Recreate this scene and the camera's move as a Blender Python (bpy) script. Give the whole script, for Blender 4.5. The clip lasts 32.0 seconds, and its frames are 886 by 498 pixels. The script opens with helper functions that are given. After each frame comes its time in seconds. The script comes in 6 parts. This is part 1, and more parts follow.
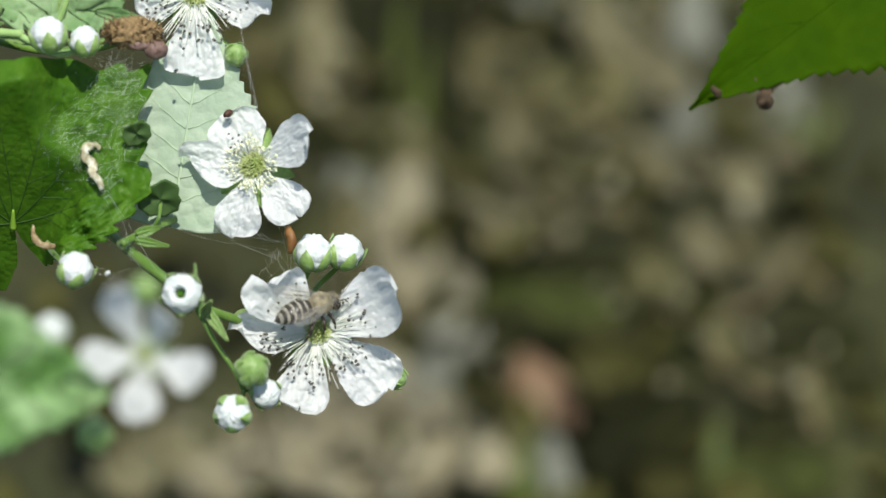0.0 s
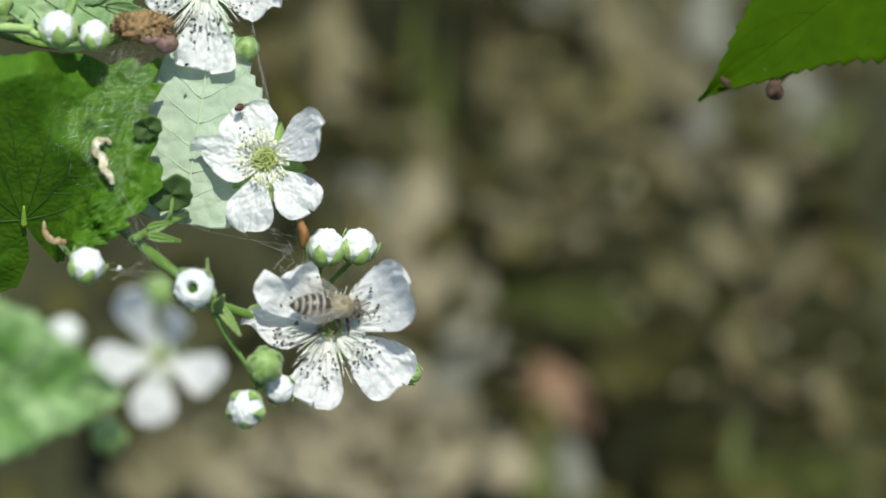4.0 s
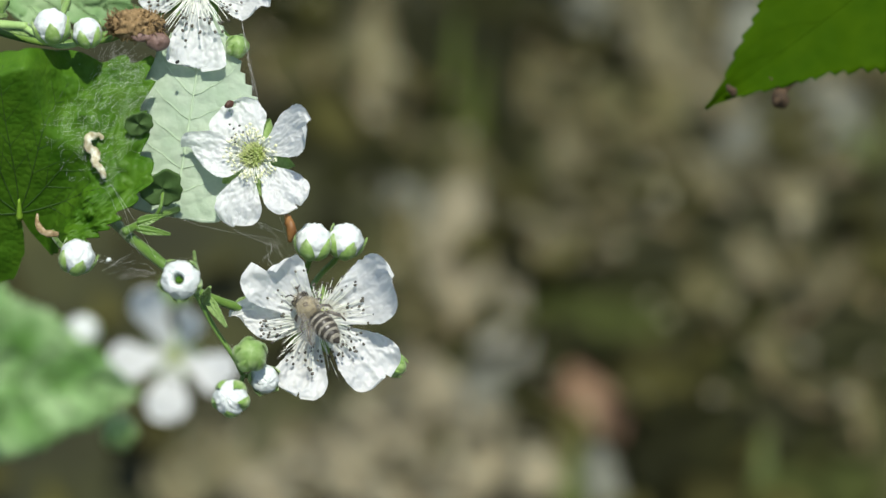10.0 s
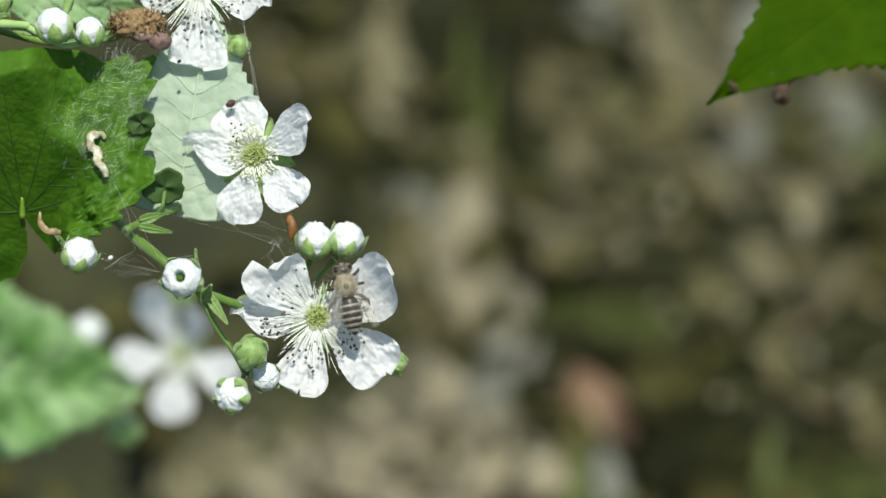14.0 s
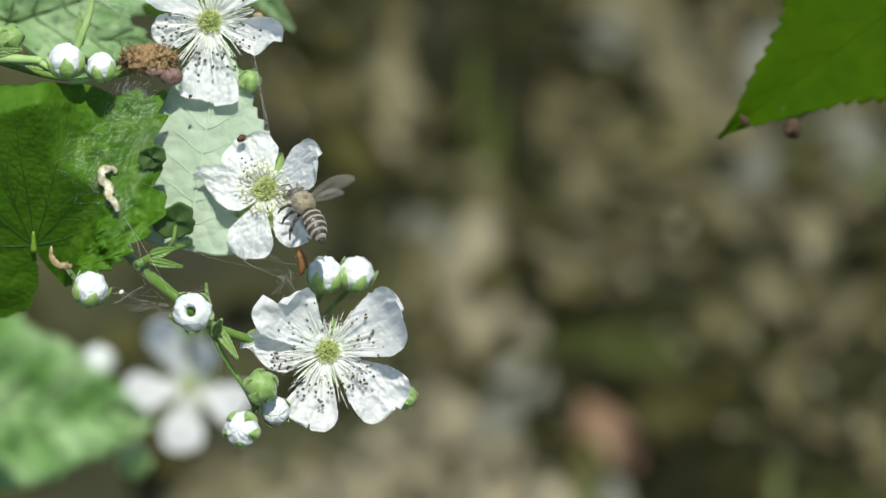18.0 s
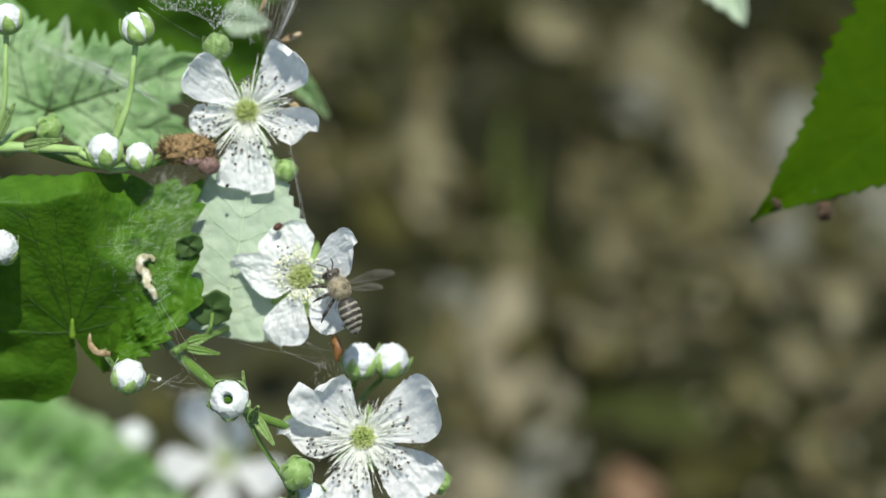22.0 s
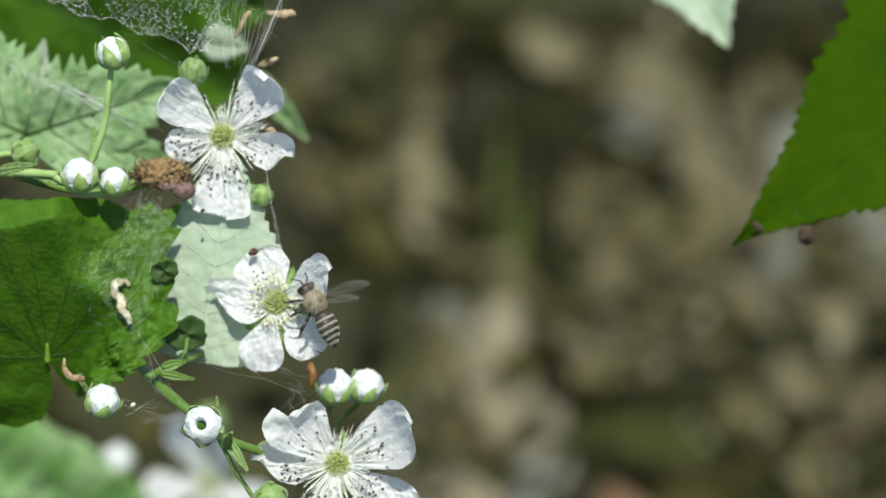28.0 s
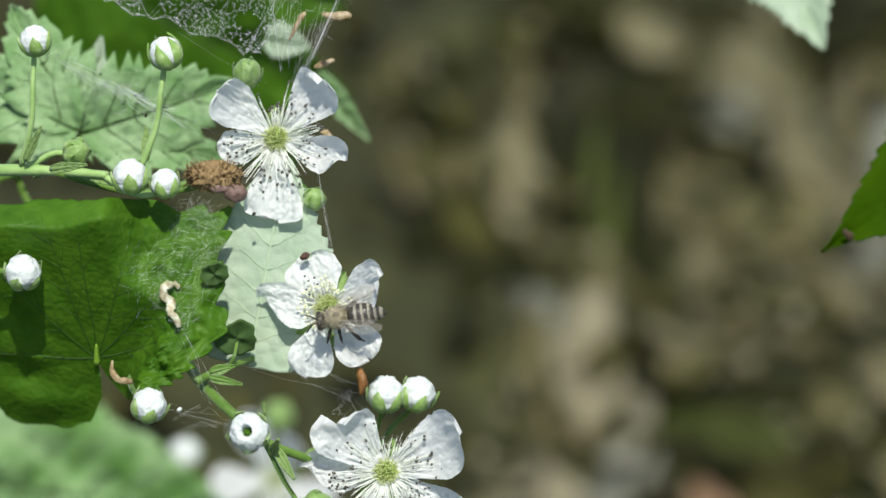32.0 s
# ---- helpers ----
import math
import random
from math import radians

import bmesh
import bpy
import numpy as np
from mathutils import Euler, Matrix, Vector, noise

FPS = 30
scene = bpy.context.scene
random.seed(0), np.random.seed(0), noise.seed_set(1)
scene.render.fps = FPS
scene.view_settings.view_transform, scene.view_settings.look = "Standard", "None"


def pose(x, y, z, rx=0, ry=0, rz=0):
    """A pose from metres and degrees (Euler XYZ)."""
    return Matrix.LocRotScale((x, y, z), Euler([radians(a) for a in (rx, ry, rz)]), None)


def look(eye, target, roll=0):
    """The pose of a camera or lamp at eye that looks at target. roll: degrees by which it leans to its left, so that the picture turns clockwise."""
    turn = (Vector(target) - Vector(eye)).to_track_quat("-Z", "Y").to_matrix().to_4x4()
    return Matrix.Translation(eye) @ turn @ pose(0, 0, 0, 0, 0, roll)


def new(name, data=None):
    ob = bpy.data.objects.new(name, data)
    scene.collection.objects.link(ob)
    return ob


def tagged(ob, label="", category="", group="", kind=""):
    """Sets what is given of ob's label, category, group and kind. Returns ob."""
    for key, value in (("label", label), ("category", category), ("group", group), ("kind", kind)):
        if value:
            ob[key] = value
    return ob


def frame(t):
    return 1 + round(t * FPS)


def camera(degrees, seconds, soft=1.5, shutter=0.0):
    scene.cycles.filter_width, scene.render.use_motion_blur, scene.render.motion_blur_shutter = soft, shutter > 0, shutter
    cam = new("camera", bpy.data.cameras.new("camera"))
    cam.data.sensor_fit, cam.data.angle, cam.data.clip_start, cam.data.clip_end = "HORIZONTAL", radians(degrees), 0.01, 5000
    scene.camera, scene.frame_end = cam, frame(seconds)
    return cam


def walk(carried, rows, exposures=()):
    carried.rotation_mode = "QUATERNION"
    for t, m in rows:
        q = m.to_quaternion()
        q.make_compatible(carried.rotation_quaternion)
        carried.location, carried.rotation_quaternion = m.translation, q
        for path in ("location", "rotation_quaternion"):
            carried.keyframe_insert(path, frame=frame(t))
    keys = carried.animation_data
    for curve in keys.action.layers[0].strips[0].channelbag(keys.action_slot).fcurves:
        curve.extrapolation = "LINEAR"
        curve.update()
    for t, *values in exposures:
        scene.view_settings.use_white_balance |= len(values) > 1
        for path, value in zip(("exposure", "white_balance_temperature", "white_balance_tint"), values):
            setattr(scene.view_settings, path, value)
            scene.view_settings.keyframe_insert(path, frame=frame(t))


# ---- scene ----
cam = camera(15.0, 32.0, soft=1.5)
cam.data.dof.use_dof = True
cam.data.dof.focus_distance = 0.612
cam.data.dof.aperture_fstop = 9.8
walk(cam, [
    (0, pose(-0.00000, 0.00001, 0.78359, 52.500, 0.000, -0.000)),
    (0.5, pose(-0.00117, 0.00111, 0.78231, 52.537, 0.081, -0.130)),
    (1, pose(-0.00268, 0.00076, 0.78222, 52.531, 0.145, -0.265)),
    (1.5, pose(-0.00246, 0.00053, 0.78190, 52.558, 0.258, -0.284)),
    (2, pose(-0.00224, 0.00097, 0.78129, 52.568, 0.240, -0.210)),
    (2.5, pose(-0.00119, 0.00019, 0.78047, 52.633, 0.299, -0.145)),
    (3, pose(-0.00058, 0.00007, 0.77891, 52.725, 0.358, -0.115)),
    (3.5, pose(0.00038, 0.00030, 0.77783, 52.776, 0.425, -0.058)),
    (5.5, pose(0.00306, 0.00353, 0.77743, 52.667, 0.651, 0.212)),
    (6, pose(0.00543, 0.00174, 0.77670, 52.510, 0.716, 0.022)),
    (6.5, pose(0.00801, -0.00162, 0.77779, 52.590, 0.746, 0.279)),
    (7, pose(0.01019, -0.00366, 0.77593, 52.714, 0.888, 0.426)),
    (7.5, pose(0.01280, -0.00210, 0.77585, 52.650, 0.958, 0.515)),
    (8, pose(0.01366, -0.00245, 0.77719, 52.829, 0.979, 1.003)),
    (8.5, pose(0.01559, -0.00512, 0.78016, 52.850, 0.878, 1.288)),
    (9, pose(0.01445, -0.00810, 0.78223, 52.969, 0.889, 1.272)),
    (9.5, pose(0.01774, -0.00980, 0.78109, 53.041, 0.897, 1.386)),
    (10, pose(0.01920, -0.01215, 0.78142, 53.173, 1.024, 1.419)),
    (10.5, pose(0.02061, -0.01413, 0.78141, 53.229, 1.093, 1.514)),
    (11, pose(0.02327, -0.01330, 0.78286, 53.170, 1.061, 1.680)),
    (11.5, pose(0.02326, -0.01339, 0.78255, 53.194, 1.032, 1.704)),
    (12, pose(0.02306, -0.01377, 0.78234, 53.216, 1.092, 1.653)),
    (12.5, pose(0.02300, -0.01435, 0.78233, 53.241, 1.058, 1.673)),
    (13, pose(0.02245, -0.01449, 0.78233, 53.246, 1.050, 1.663)),
    (13.5, pose(0.02286, -0.01506, 0.78279, 53.250, 1.087, 1.724)),
    (14, pose(0.02199, -0.01580, 0.78242, 53.281, 1.125, 1.655)),
    (14.5, pose(0.02104, -0.01488, 0.78203, 53.291, 0.998, 1.695)),
    (16.5, pose(0.02233, -0.01694, 0.78392, 53.401, 0.912, 1.862)),
    (17, pose(0.02225, -0.01683, 0.78400, 53.484, 1.001, 1.818)),
    (17.5, pose(0.02218, -0.01773, 0.78468, 53.639, 1.090, 1.804)),
    (18, pose(0.02196, -0.01620, 0.78543, 53.676, 1.119, 1.854)),
    (18.5, pose(0.02202, -0.01768, 0.78694, 53.782, 1.156, 1.886)),
    (19, pose(0.02108, -0.01694, 0.78770, 53.889, 1.186, 1.861)),
    (19.5, pose(0.02113, -0.01834, 0.78908, 54.038, 1.371, 1.833)),
    (20, pose(0.02044, -0.01785, 0.78995, 54.203, 1.363, 1.882)),
    (20.5, pose(0.02066, -0.01806, 0.79196, 54.276, 1.411, 1.962)),
    (21, pose(0.02108, -0.01835, 0.79398, 54.323, 1.377, 2.106)),
    (21.5, pose(0.02159, -0.01824, 0.79441, 54.459, 1.413, 2.217)),
    (22, pose(0.02134, -0.01791, 0.79543, 54.523, 1.431, 2.240)),
    (22.5, pose(0.02178, -0.01861, 0.79642, 54.573, 1.376, 2.346)),
    (23, pose(0.02160, -0.01911, 0.79724, 54.634, 1.373, 2.343)),
    (23.5, pose(0.02095, -0.01898, 0.79720, 54.657, 1.468, 2.201)),
    (24, pose(0.02045, -0.01953, 0.79779, 54.679, 1.496, 2.128)),
    (24.5, pose(0.02068, -0.01939, 0.79732, 54.753, 1.459, 2.153)),
    (26.5, pose(0.02385, -0.01790, 0.79681, 54.790, 1.435, 2.225)),
    (27, pose(0.02551, -0.01655, 0.79635, 54.780, 1.450, 2.318)),
    (27.5, pose(0.02694, -0.01600, 0.79666, 54.764, 1.403, 2.440)),
    (28, pose(0.02771, -0.01535, 0.79630, 54.774, 1.352, 2.510)),
    (28.5, pose(0.02697, -0.01518, 0.79567, 54.788, 1.290, 2.463)),
    (29, pose(0.02525, -0.01522, 0.79441, 54.782, 1.379, 2.325)),
    (29.5, pose(0.02695, -0.01009, 0.79251, 54.710, 1.344, 2.710)),
    (30, pose(0.03058, -0.00128, 0.79446, 54.597, 1.509, 2.733)),
    (30.5, pose(0.03331, 0.00016, 0.79283, 54.311, 1.888, 3.061)),
    (31, pose(0.03658, -0.00117, 0.79620, 54.299, 1.922, 3.756)),
    (31.5, pose(0.03631, -0.00337, 0.79533, 54.337, 2.076, 4.124)),
    (32, pose(0.04030, -0.00354, 0.79629, 54.345, 1.803, 4.815)),
], exposures=[(0, 0.17), (6, 0.20), (7.5, 0.14), (8.6, 0.08), (9.4, 0.08), (10.2, 0.17), (18, 0.20), (24, 0.17), (32, 0.17)])

# ---------------------------------------------------------------- light
SUN_WAY = Vector((0.10, -0.315, 0.935)).normalized()
world = bpy.data.worlds.new("world")
scene.world = world
world.use_nodes = True
wn = world.node_tree.nodes
sky = wn.new("ShaderNodeTexSky")
sky.sky_type = "NISHITA"
sky.sun_disc = False
sky.sun_elevation = math.asin(SUN_WAY.z)
sky.sun_rotation = math.atan2(SUN_WAY.x, SUN_WAY.y)
wn["Background"].inputs[1].default_value = 0.115
world.node_tree.links.new(sky.outputs[0], wn["Background"].inputs[0])
sun = new("sun", bpy.data.lights.new("sun", "SUN"))
sun.data.energy = 4.3
sun.data.angle = radians(0.53)
sun.data.color = (1.0, 0.985, 0.90)
sun.matrix_world = look(SUN_WAY * 5, (0, 0, 0))

# ---------------------------------------------------------------- axes of the spray
# The spray's own axes, in millimetres: x to the right, y up along the spray, z back from the flowers.
TILT = radians(37.5)
RIGHT, UP, BACK = Vector((1, 0, 0)), Vector((0, math.sin(TILT), math.cos(TILT))), Vector((0, math.cos(TILT), -math.sin(TILT)))
ORIGIN = Vector((0, 0, 0.7836)) + BACK * 0.6
MM = 0.001
VIEW = Matrix((RIGHT, UP, -BACK)).transposed().to_4x4()


def P(q):
    return ORIGIN + (RIGHT * q[0] + UP * q[1] + BACK * q[2]) * MM


def at(q, rx=0, ry=0, rz=0):
    """A pose in the spray: z of the pose faces out of the spray."""
    return Matrix.Translation(P(q)) @ VIEW @ pose(0, 0, 0, rx, ry, rz)


# ---------------------------------------------------------------- materials
def material(name):
    m = bpy.data.materials.new(name)
    m.use_nodes = True
    nt = m.node_tree
    nt.nodes.clear()
    out = nt.nodes.new("ShaderNodeOutputMaterial")
    return m, nt, out


def node(nt, kind, **values):
    n = nt.nodes.new(kind)
    for k, v in values.items():
        n.inputs[k.replace("_", " ")].default_value = v
    return n


def noise_ramp(nt, scale, stops, detail=5.0, coords="Object", rough=0.6):
    tc = nt.nodes.new("ShaderNodeTexCoord")
    nz = node(nt, "ShaderNodeTexNoise", Scale=scale, Detail=detail, Roughness=rough)
    nt.links.new(tc.outputs[coords], nz.inputs["Vector"])
    rp = nt.nodes.new("ShaderNodeValToRGB")
    els = rp.color_ramp.elements
    while len(els) < len(stops):
        els.new(0.5)
    for e, (p, c) in zip(els, stops):
        e.position, e.color = p, (*c, 1)
    nt.links.new(nz.outputs[0], rp.inputs[0])
    return nz, rp, tc


def surface(name, stops, scale, rough=0.6, bump=0.0, bump_scale=None, through_light=0.0, through_tint=None, depth=0.0002,
            metal=0.0, island=0.0, object_random=0.0, spec=0.5, sheen=0.0, quilt=0.0):
    """A noise-coloured surface; through_light lets part of the light pass, as thin living tissue does."""
    m, nt, out = material(name)
    nz, rp, tc = noise_ramp(nt, scale, stops)
    col = rp.outputs[0]
    if island or object_random:
        hsv = nt.nodes.new("ShaderNodeHueSaturation")
        mr = nt.nodes.new("ShaderNodeMapRange")
        amount = island or object_random
        mr.inputs["To Min"].default_value, mr.inputs["To Max"].default_value = 1 - amount, 1 + amount
        if island:
            src = nt.nodes.new("ShaderNodeNewGeometry").outputs["Random Per Island"]
        else:
            src = nt.nodes.new("ShaderNodeObjectInfo").outputs["Random"]
        nt.links.new(src, mr.inputs[0])
        nt.links.new(mr.outputs[0], hsv.inputs["Value"])
        nt.links.new(col, hsv.inputs["Color"])
        col = hsv.outputs[0]
    b = node(nt, "ShaderNodeBsdfPrincipled", Roughness=rough, Metallic=metal)
    b.inputs["Specular IOR Level"].default_value = spec
    b.inputs["Sheen Weight"].default_value = sheen
    nt.links.new(col, b.inputs["Base Color"])
    if bump:
        bz = node(nt, "ShaderNodeTexNoise", Scale=bump_scale or scale * 4, Detail=4.0)
        nt.links.new(tc.outputs["Object"], bz.inputs["Vector"])
        bp = node(nt, "ShaderNodeBump", Strength=bump, Distance=depth)
        height = bz.outputs[0]
        if quilt:
            vo = node(nt, "ShaderNodeTexVoronoi", Scale=quilt)
            vo.feature = "SMOOTH_F1"
            vo.inputs["Smoothness"].default_value = 0.45
            warp = nt.nodes.new("ShaderNodeVectorMath")
            warp.operation = "MULTIPLY_ADD"
            wz = node(nt, "ShaderNodeTexNoise", Scale=quilt * 0.8, Detail=2.0)
            nt.links.new(tc.outputs["Object"], wz.inputs["Vector"])
            nt.links.new(wz.outputs["Color"], warp.inputs[0])
            warp.inputs[1].default_value = (0.8 / quilt,) * 3
            nt.links.new(tc.outputs["Object"], warp.inputs[2])
            nt.links.new(warp.outputs[0], vo.inputs["Vector"])
            pw = nt.nodes.new("ShaderNodeMath")
            pw.operation = "POWER"
            pw.inputs[1].default_value = 1.4
            nt.links.new(vo.outputs["Distance"], pw.inputs[0])
            ad = nt.nodes.new("ShaderNodeMath")
            ad.operation = "MULTIPLY_ADD"
            ad.inputs[1].default_value = 0.35
            nt.links.new(bz.outputs[0], ad.inputs[0])
            dome = nt.nodes.new("ShaderNodeMath")
            dome.operation = "MULTIPLY"
            dome.inputs[1].default_value = -1.3
            nt.links.new(pw.outputs[0], dome.inputs[0])
            nt.links.new(dome.outputs[0], ad.inputs[2])
            height = ad.outputs[0]
        nt.links.new(height, bp.inputs["Height"])
        nt.links.new(bp.outputs[0], b.inputs["Normal"])
    last = b.outputs[0]
    if through_light:
        tl = nt.nodes.new("ShaderNodeBsdfTranslucent")
        if through_tint:
            mx = nt.nodes.new("ShaderNodeMix")
            mx.data_type, mx.blend_type = "RGBA", "MULTIPLY"
            mx.inputs[0].default_value = 1.0
            nt.links.new(col, mx.inputs[6])
            mx.inputs[7].default_value = (*through_tint, 1)
            nt.links.new(mx.outputs[2], tl.inputs[0])
        else:
            nt.links.new(col, tl.inputs[0])
        ms = nt.nodes.new("ShaderNodeMixShader")
        ms.inputs[0].default_value = through_light
        nt.links.new(last, ms.inputs[1])
        nt.links.new(tl.outputs[0], ms.inputs[2])
        last = ms.outputs[0]
    nt.links.new(last, out.inputs[0])
    return m


PETAL = surface("petal_white", [(0.3, (0.84, 0.86, 0.85)), (0.7, (0.90, 0.91, 0.90))], 260, 0.5, 0.4, 900, 0.45, (1.0, 1.0, 0.97), depth=0.0005)
BUD_WHITE = surface("bud_white", [(0.3, (0.56, 0.62, 0.57)), (0.55, (0.70, 0.74, 0.71)), (0.75, (0.80, 0.82, 0.80))], 2.2, 0.6, 0.2, 4.0, 0.06, depth=0.08)
SEPAL = surface("sepal_green", [(0.3, (0.150, 0.265, 0.048)), (0.7, (0.300, 0.430, 0.150))], 500, 0.65, 0.5, 2500, 0.2, (1.1, 1.2, 0.6), sheen=0.2)
SEPAL_BUD = surface("sepal_bud", [(0.25, (0.15, 0.30, 0.04)), (0.55, (0.28, 0.44, 0.11)), (0.75, (0.52, 0.63, 0.33))], 1.6, 0.42, 0.12, 6, 0.12, (1.0, 1.1, 0.6), depth=0.03, sheen=0.2)
BUD_GREEN = surface("bud_green", [(0.3, (0.155, 0.285, 0.050)), (0.75, (0.36, 0.50, 0.19))], 1.5, 0.42, 0.12, 6, 0.1, depth=0.05, sheen=0.2)
STEM = surface("stem_green", [(0.3, (0.0583, 0.1385, 0.0087)), (0.7, (0.1322, 0.2386, 0.0291))], 300, 0.5, 0.4, 2500, sheen=0.2)
STEM_PALE = surface("stem_pale", [(0.3, (0.216, 0.370, 0.085)), (0.7, (0.360, 0.520, 0.190))], 300, 0.55, 0.4, 2500, sheen=0.2)
LEAF_TOP = surface("leaf_green", [(0.25, (0.0348, 0.1112, 0.0042)), (0.75, (0.0900, 0.2020, 0.0126))], 170, 0.5, 0.5, 1700, 0.22, (1.2, 1.5, 0.2), depth=0.00022, quilt=900, spec=0.20)
LEAF_DUSK = surface("leaf_smooth", [(0.25, (0.0508, 0.1063, 0.0266)), (0.75, (0.0943, 0.1625, 0.0494))], 200, 0.6, 0.4, 1700, 0.25, (1.1, 1.4, 0.3), spec=0.2)
LEAF_FRESH = surface("leaf_fresh", [(0.25, (0.0251, 0.0666, 0.0005)), (0.75, (0.0426, 0.0918, 0.0010))], 130, 0.7, 0.4, 900, 0.22, (1.1, 1.2, 0.15), spec=0.03)
LEAF_PALE = surface("leaf_pale", [(0.25, (0.3400, 0.4586, 0.3011)), (0.75, (0.5193, 0.6052, 0.4616))], 160, 0.75, 0.45, 1500, 0.22, (0.9, 1.1, 0.7), depth=0.0006, sheen=0.3, quilt=450)
LEAF_MID = surface("leaf_mid", [(0.25, (0.092, 0.250, 0.060)), (0.75, (0.276, 0.480, 0.210))], 140, 0.65, 0.6, 1200, 0.25, (0.9, 1.2, 0.4), depth=0.0007, sheen=0.2, quilt=560)
VEIN = surface("vein_green", [(0.3, (0.016, 0.052, 0.003)), (0.7, (0.034, 0.085, 0.007))], 300, 0.6)
VEIN_LIME = surface("vein_lime", [(0.3, (0.22, 0.42, 0.03)), (0.7, (0.34, 0.55, 0.06))], 300, 0.5, through_light=0.2)
VEIN_PALE = surface("vein_pale", [(0.3, (0.35, 0.47, 0.29)), (0.7, (0.47, 0.575, 0.39))], 300, 0.7)
FILAMENT = surface("filament", [(0.3, (0.84, 0.87, 0.76)), (0.7, (0.90, 0.92, 0.86))], 300, 0.6, through_light=0.2)
ANTHER = surface("anther_dark", [(0.3, (0.05, 0.045, 0.035)), (0.7, (0.13, 0.12, 0.09))], 900, 0.7)
ANTHER_PALE = surface("anther_pale", [(0.3, (0.6250, 0.6608, 0.3770)), (0.7, (0.8250, 0.8260, 0.5800))], 900, 0.7)
PISTIL = surface("pistil_green", [(0.3, (0.4370, 0.5390, 0.1300)), (0.7, (0.7360, 0.7810, 0.4160))], 900, 0.5, through_light=0.25)
RECEPTACLE = surface("receptacle_green", [(0.3, (0.20, 0.33, 0.03)), (0.7, (0.32, 0.46, 0.07))], 900, 0.6)
DRY = surface("dry_brown", [(0.25, (0.0960, 0.0608, 0.0252)), (0.55, (0.2240, 0.1520, 0.0720)), (0.8, (0.3840, 0.2812, 0.1584))], 900, 0.9, 0.6, 2500, spec=0.2, island=0.35)
DRY_RED = surface("dry_red", [(0.3, (0.10, 0.055, 0.04)), (0.7, (0.26, 0.17, 0.14))], 700, 0.7, 0.6, 2000)
HUSK_ORANGE = surface("husk_orange", [(0.3, (0.1685, 0.0673, 0.0144)), (0.7, (0.3240, 0.1591, 0.0461))], 500, 0.5, 0.4, 1500, 0.15)
PETAL_DRY = surface("petal_dry", [(0.3, (0.2470, 0.1751, 0.0735)), (0.5, (0.5510, 0.5047, 0.3255)), (0.65, (0.7790, 0.7931, 0.6510))], 700, 0.6, 0.5, 1800, 0.2)
HUSK = surface("husk_tan", [(0.25, (0.13, 0.08, 0.03)), (0.5, (0.34, 0.245, 0.12)), (0.7, (0.60, 0.50, 0.33))], 700, 0.65, 0.5, 1800, 0.2)
DRY_DARK = surface("dry_dark", [(0.3, (0.030, 0.018, 0.008)), (0.7, (0.090, 0.055, 0.026))], 900, 0.9, 0.6, 2500)
DROPPING = surface("dropping_red", [(0.3, (0.0300, 0.0098, 0.0056)), (0.7, (0.0960, 0.0350, 0.0175))], 1500, 0.6, 0.6, 3000)
LITTER_BRIGHT = surface("litter_bright", [(0.25, (0.1534, 0.1378, 0.0846)), (0.75, (0.2696, 0.2459, 0.1620))], 60, 0.9, 0.6, 300, depth=0.002, object_random=0.15, spec=0.2)
LEAF_LIGHT = surface("leaf_light", [(0.36, (0.150, 0.3000, 0.090)), (0.64, (0.350, 0.500, 0.250))], 110, 0.7, 0.6, 1200, 0.25, (0.9, 1.2, 0.5), depth=0.0006, sheen=0.2, quilt=520)
# broad dark and light blotches: dappled shade put into the leaf's colour
LEAF_DAPPLED = surface("leaf_dappled", [(0.40, (0.105, 0.255, 0.040)), (0.60, (0.330, 0.490, 0.225))], 55, 0.7, 0.6, 1200, 0.25, (0.9, 1.2, 0.4), depth=0.0006, sheen=0.2, quilt=520)
SPECK = surface("speck_black", [(0.3, (0.015, 0.014, 0.012)), (0.7, (0.04, 0.035, 0.03))], 900, 0.8)
SILK = surface("silk", [(0.3, (0.90, 0.91, 0.91)), (0.7, (0.95, 0.96, 0.96))], 300, 0.4, through_light=0.3)
BEE_DARK = surface("bee_dark", [(0.3, (0.030, 0.026, 0.019)), (0.7, (0.064, 0.055, 0.041))], 900, 0.30, 0.3, 4000)
BEE_BAND = surface("bee_band", [(0.3, (0.30, 0.275, 0.21)), (0.7, (0.46, 0.43, 0.345))], 1500, 0.7, 0.5, 5000, sheen=0.4)
BEE_HAIR = surface("bee_hair", [(0.3, (0.255, 0.212, 0.118)), (0.7, (0.475, 0.420, 0.275))], 900, 0.8, sheen=0.5, island=0.4)
BEE_BACK = surface("bee_back", [(0.3, (0.085, 0.068, 0.040)), (0.7, (0.19, 0.155, 0.098))], 2500, 0.45, 0.5, 6000)
BEE_LEG = surface("bee_leg", [(0.3, (0.02, 0.016, 0.012)), (0.7, (0.06, 0.045, 0.03))], 900, 0.5)
BEE_EYE = surface("bee_eye", [(0.3, (0.012, 0.010, 0.010)), (0.7, (0.03, 0.024, 0.02))], 900, 0.18)
SOIL = surface("soil", [(0.25, (0.0102, 0.0110, 0.0017)), (0.5, (0.0276, 0.0297, 0.0055)), (0.72, (0.0616, 0.0644, 0.0146))], 16, 0.95, 0.9, 120, depth=0.006)
LITTER = surface("litter", [(0.25, (0.0265, 0.0248, 0.0046)), (0.6, (0.0581, 0.0558, 0.0143)), (0.8, (0.0896, 0.0848, 0.0259))], 45, 0.9, 0.6, 300, depth=0.002, island=0.45, spec=0.2)
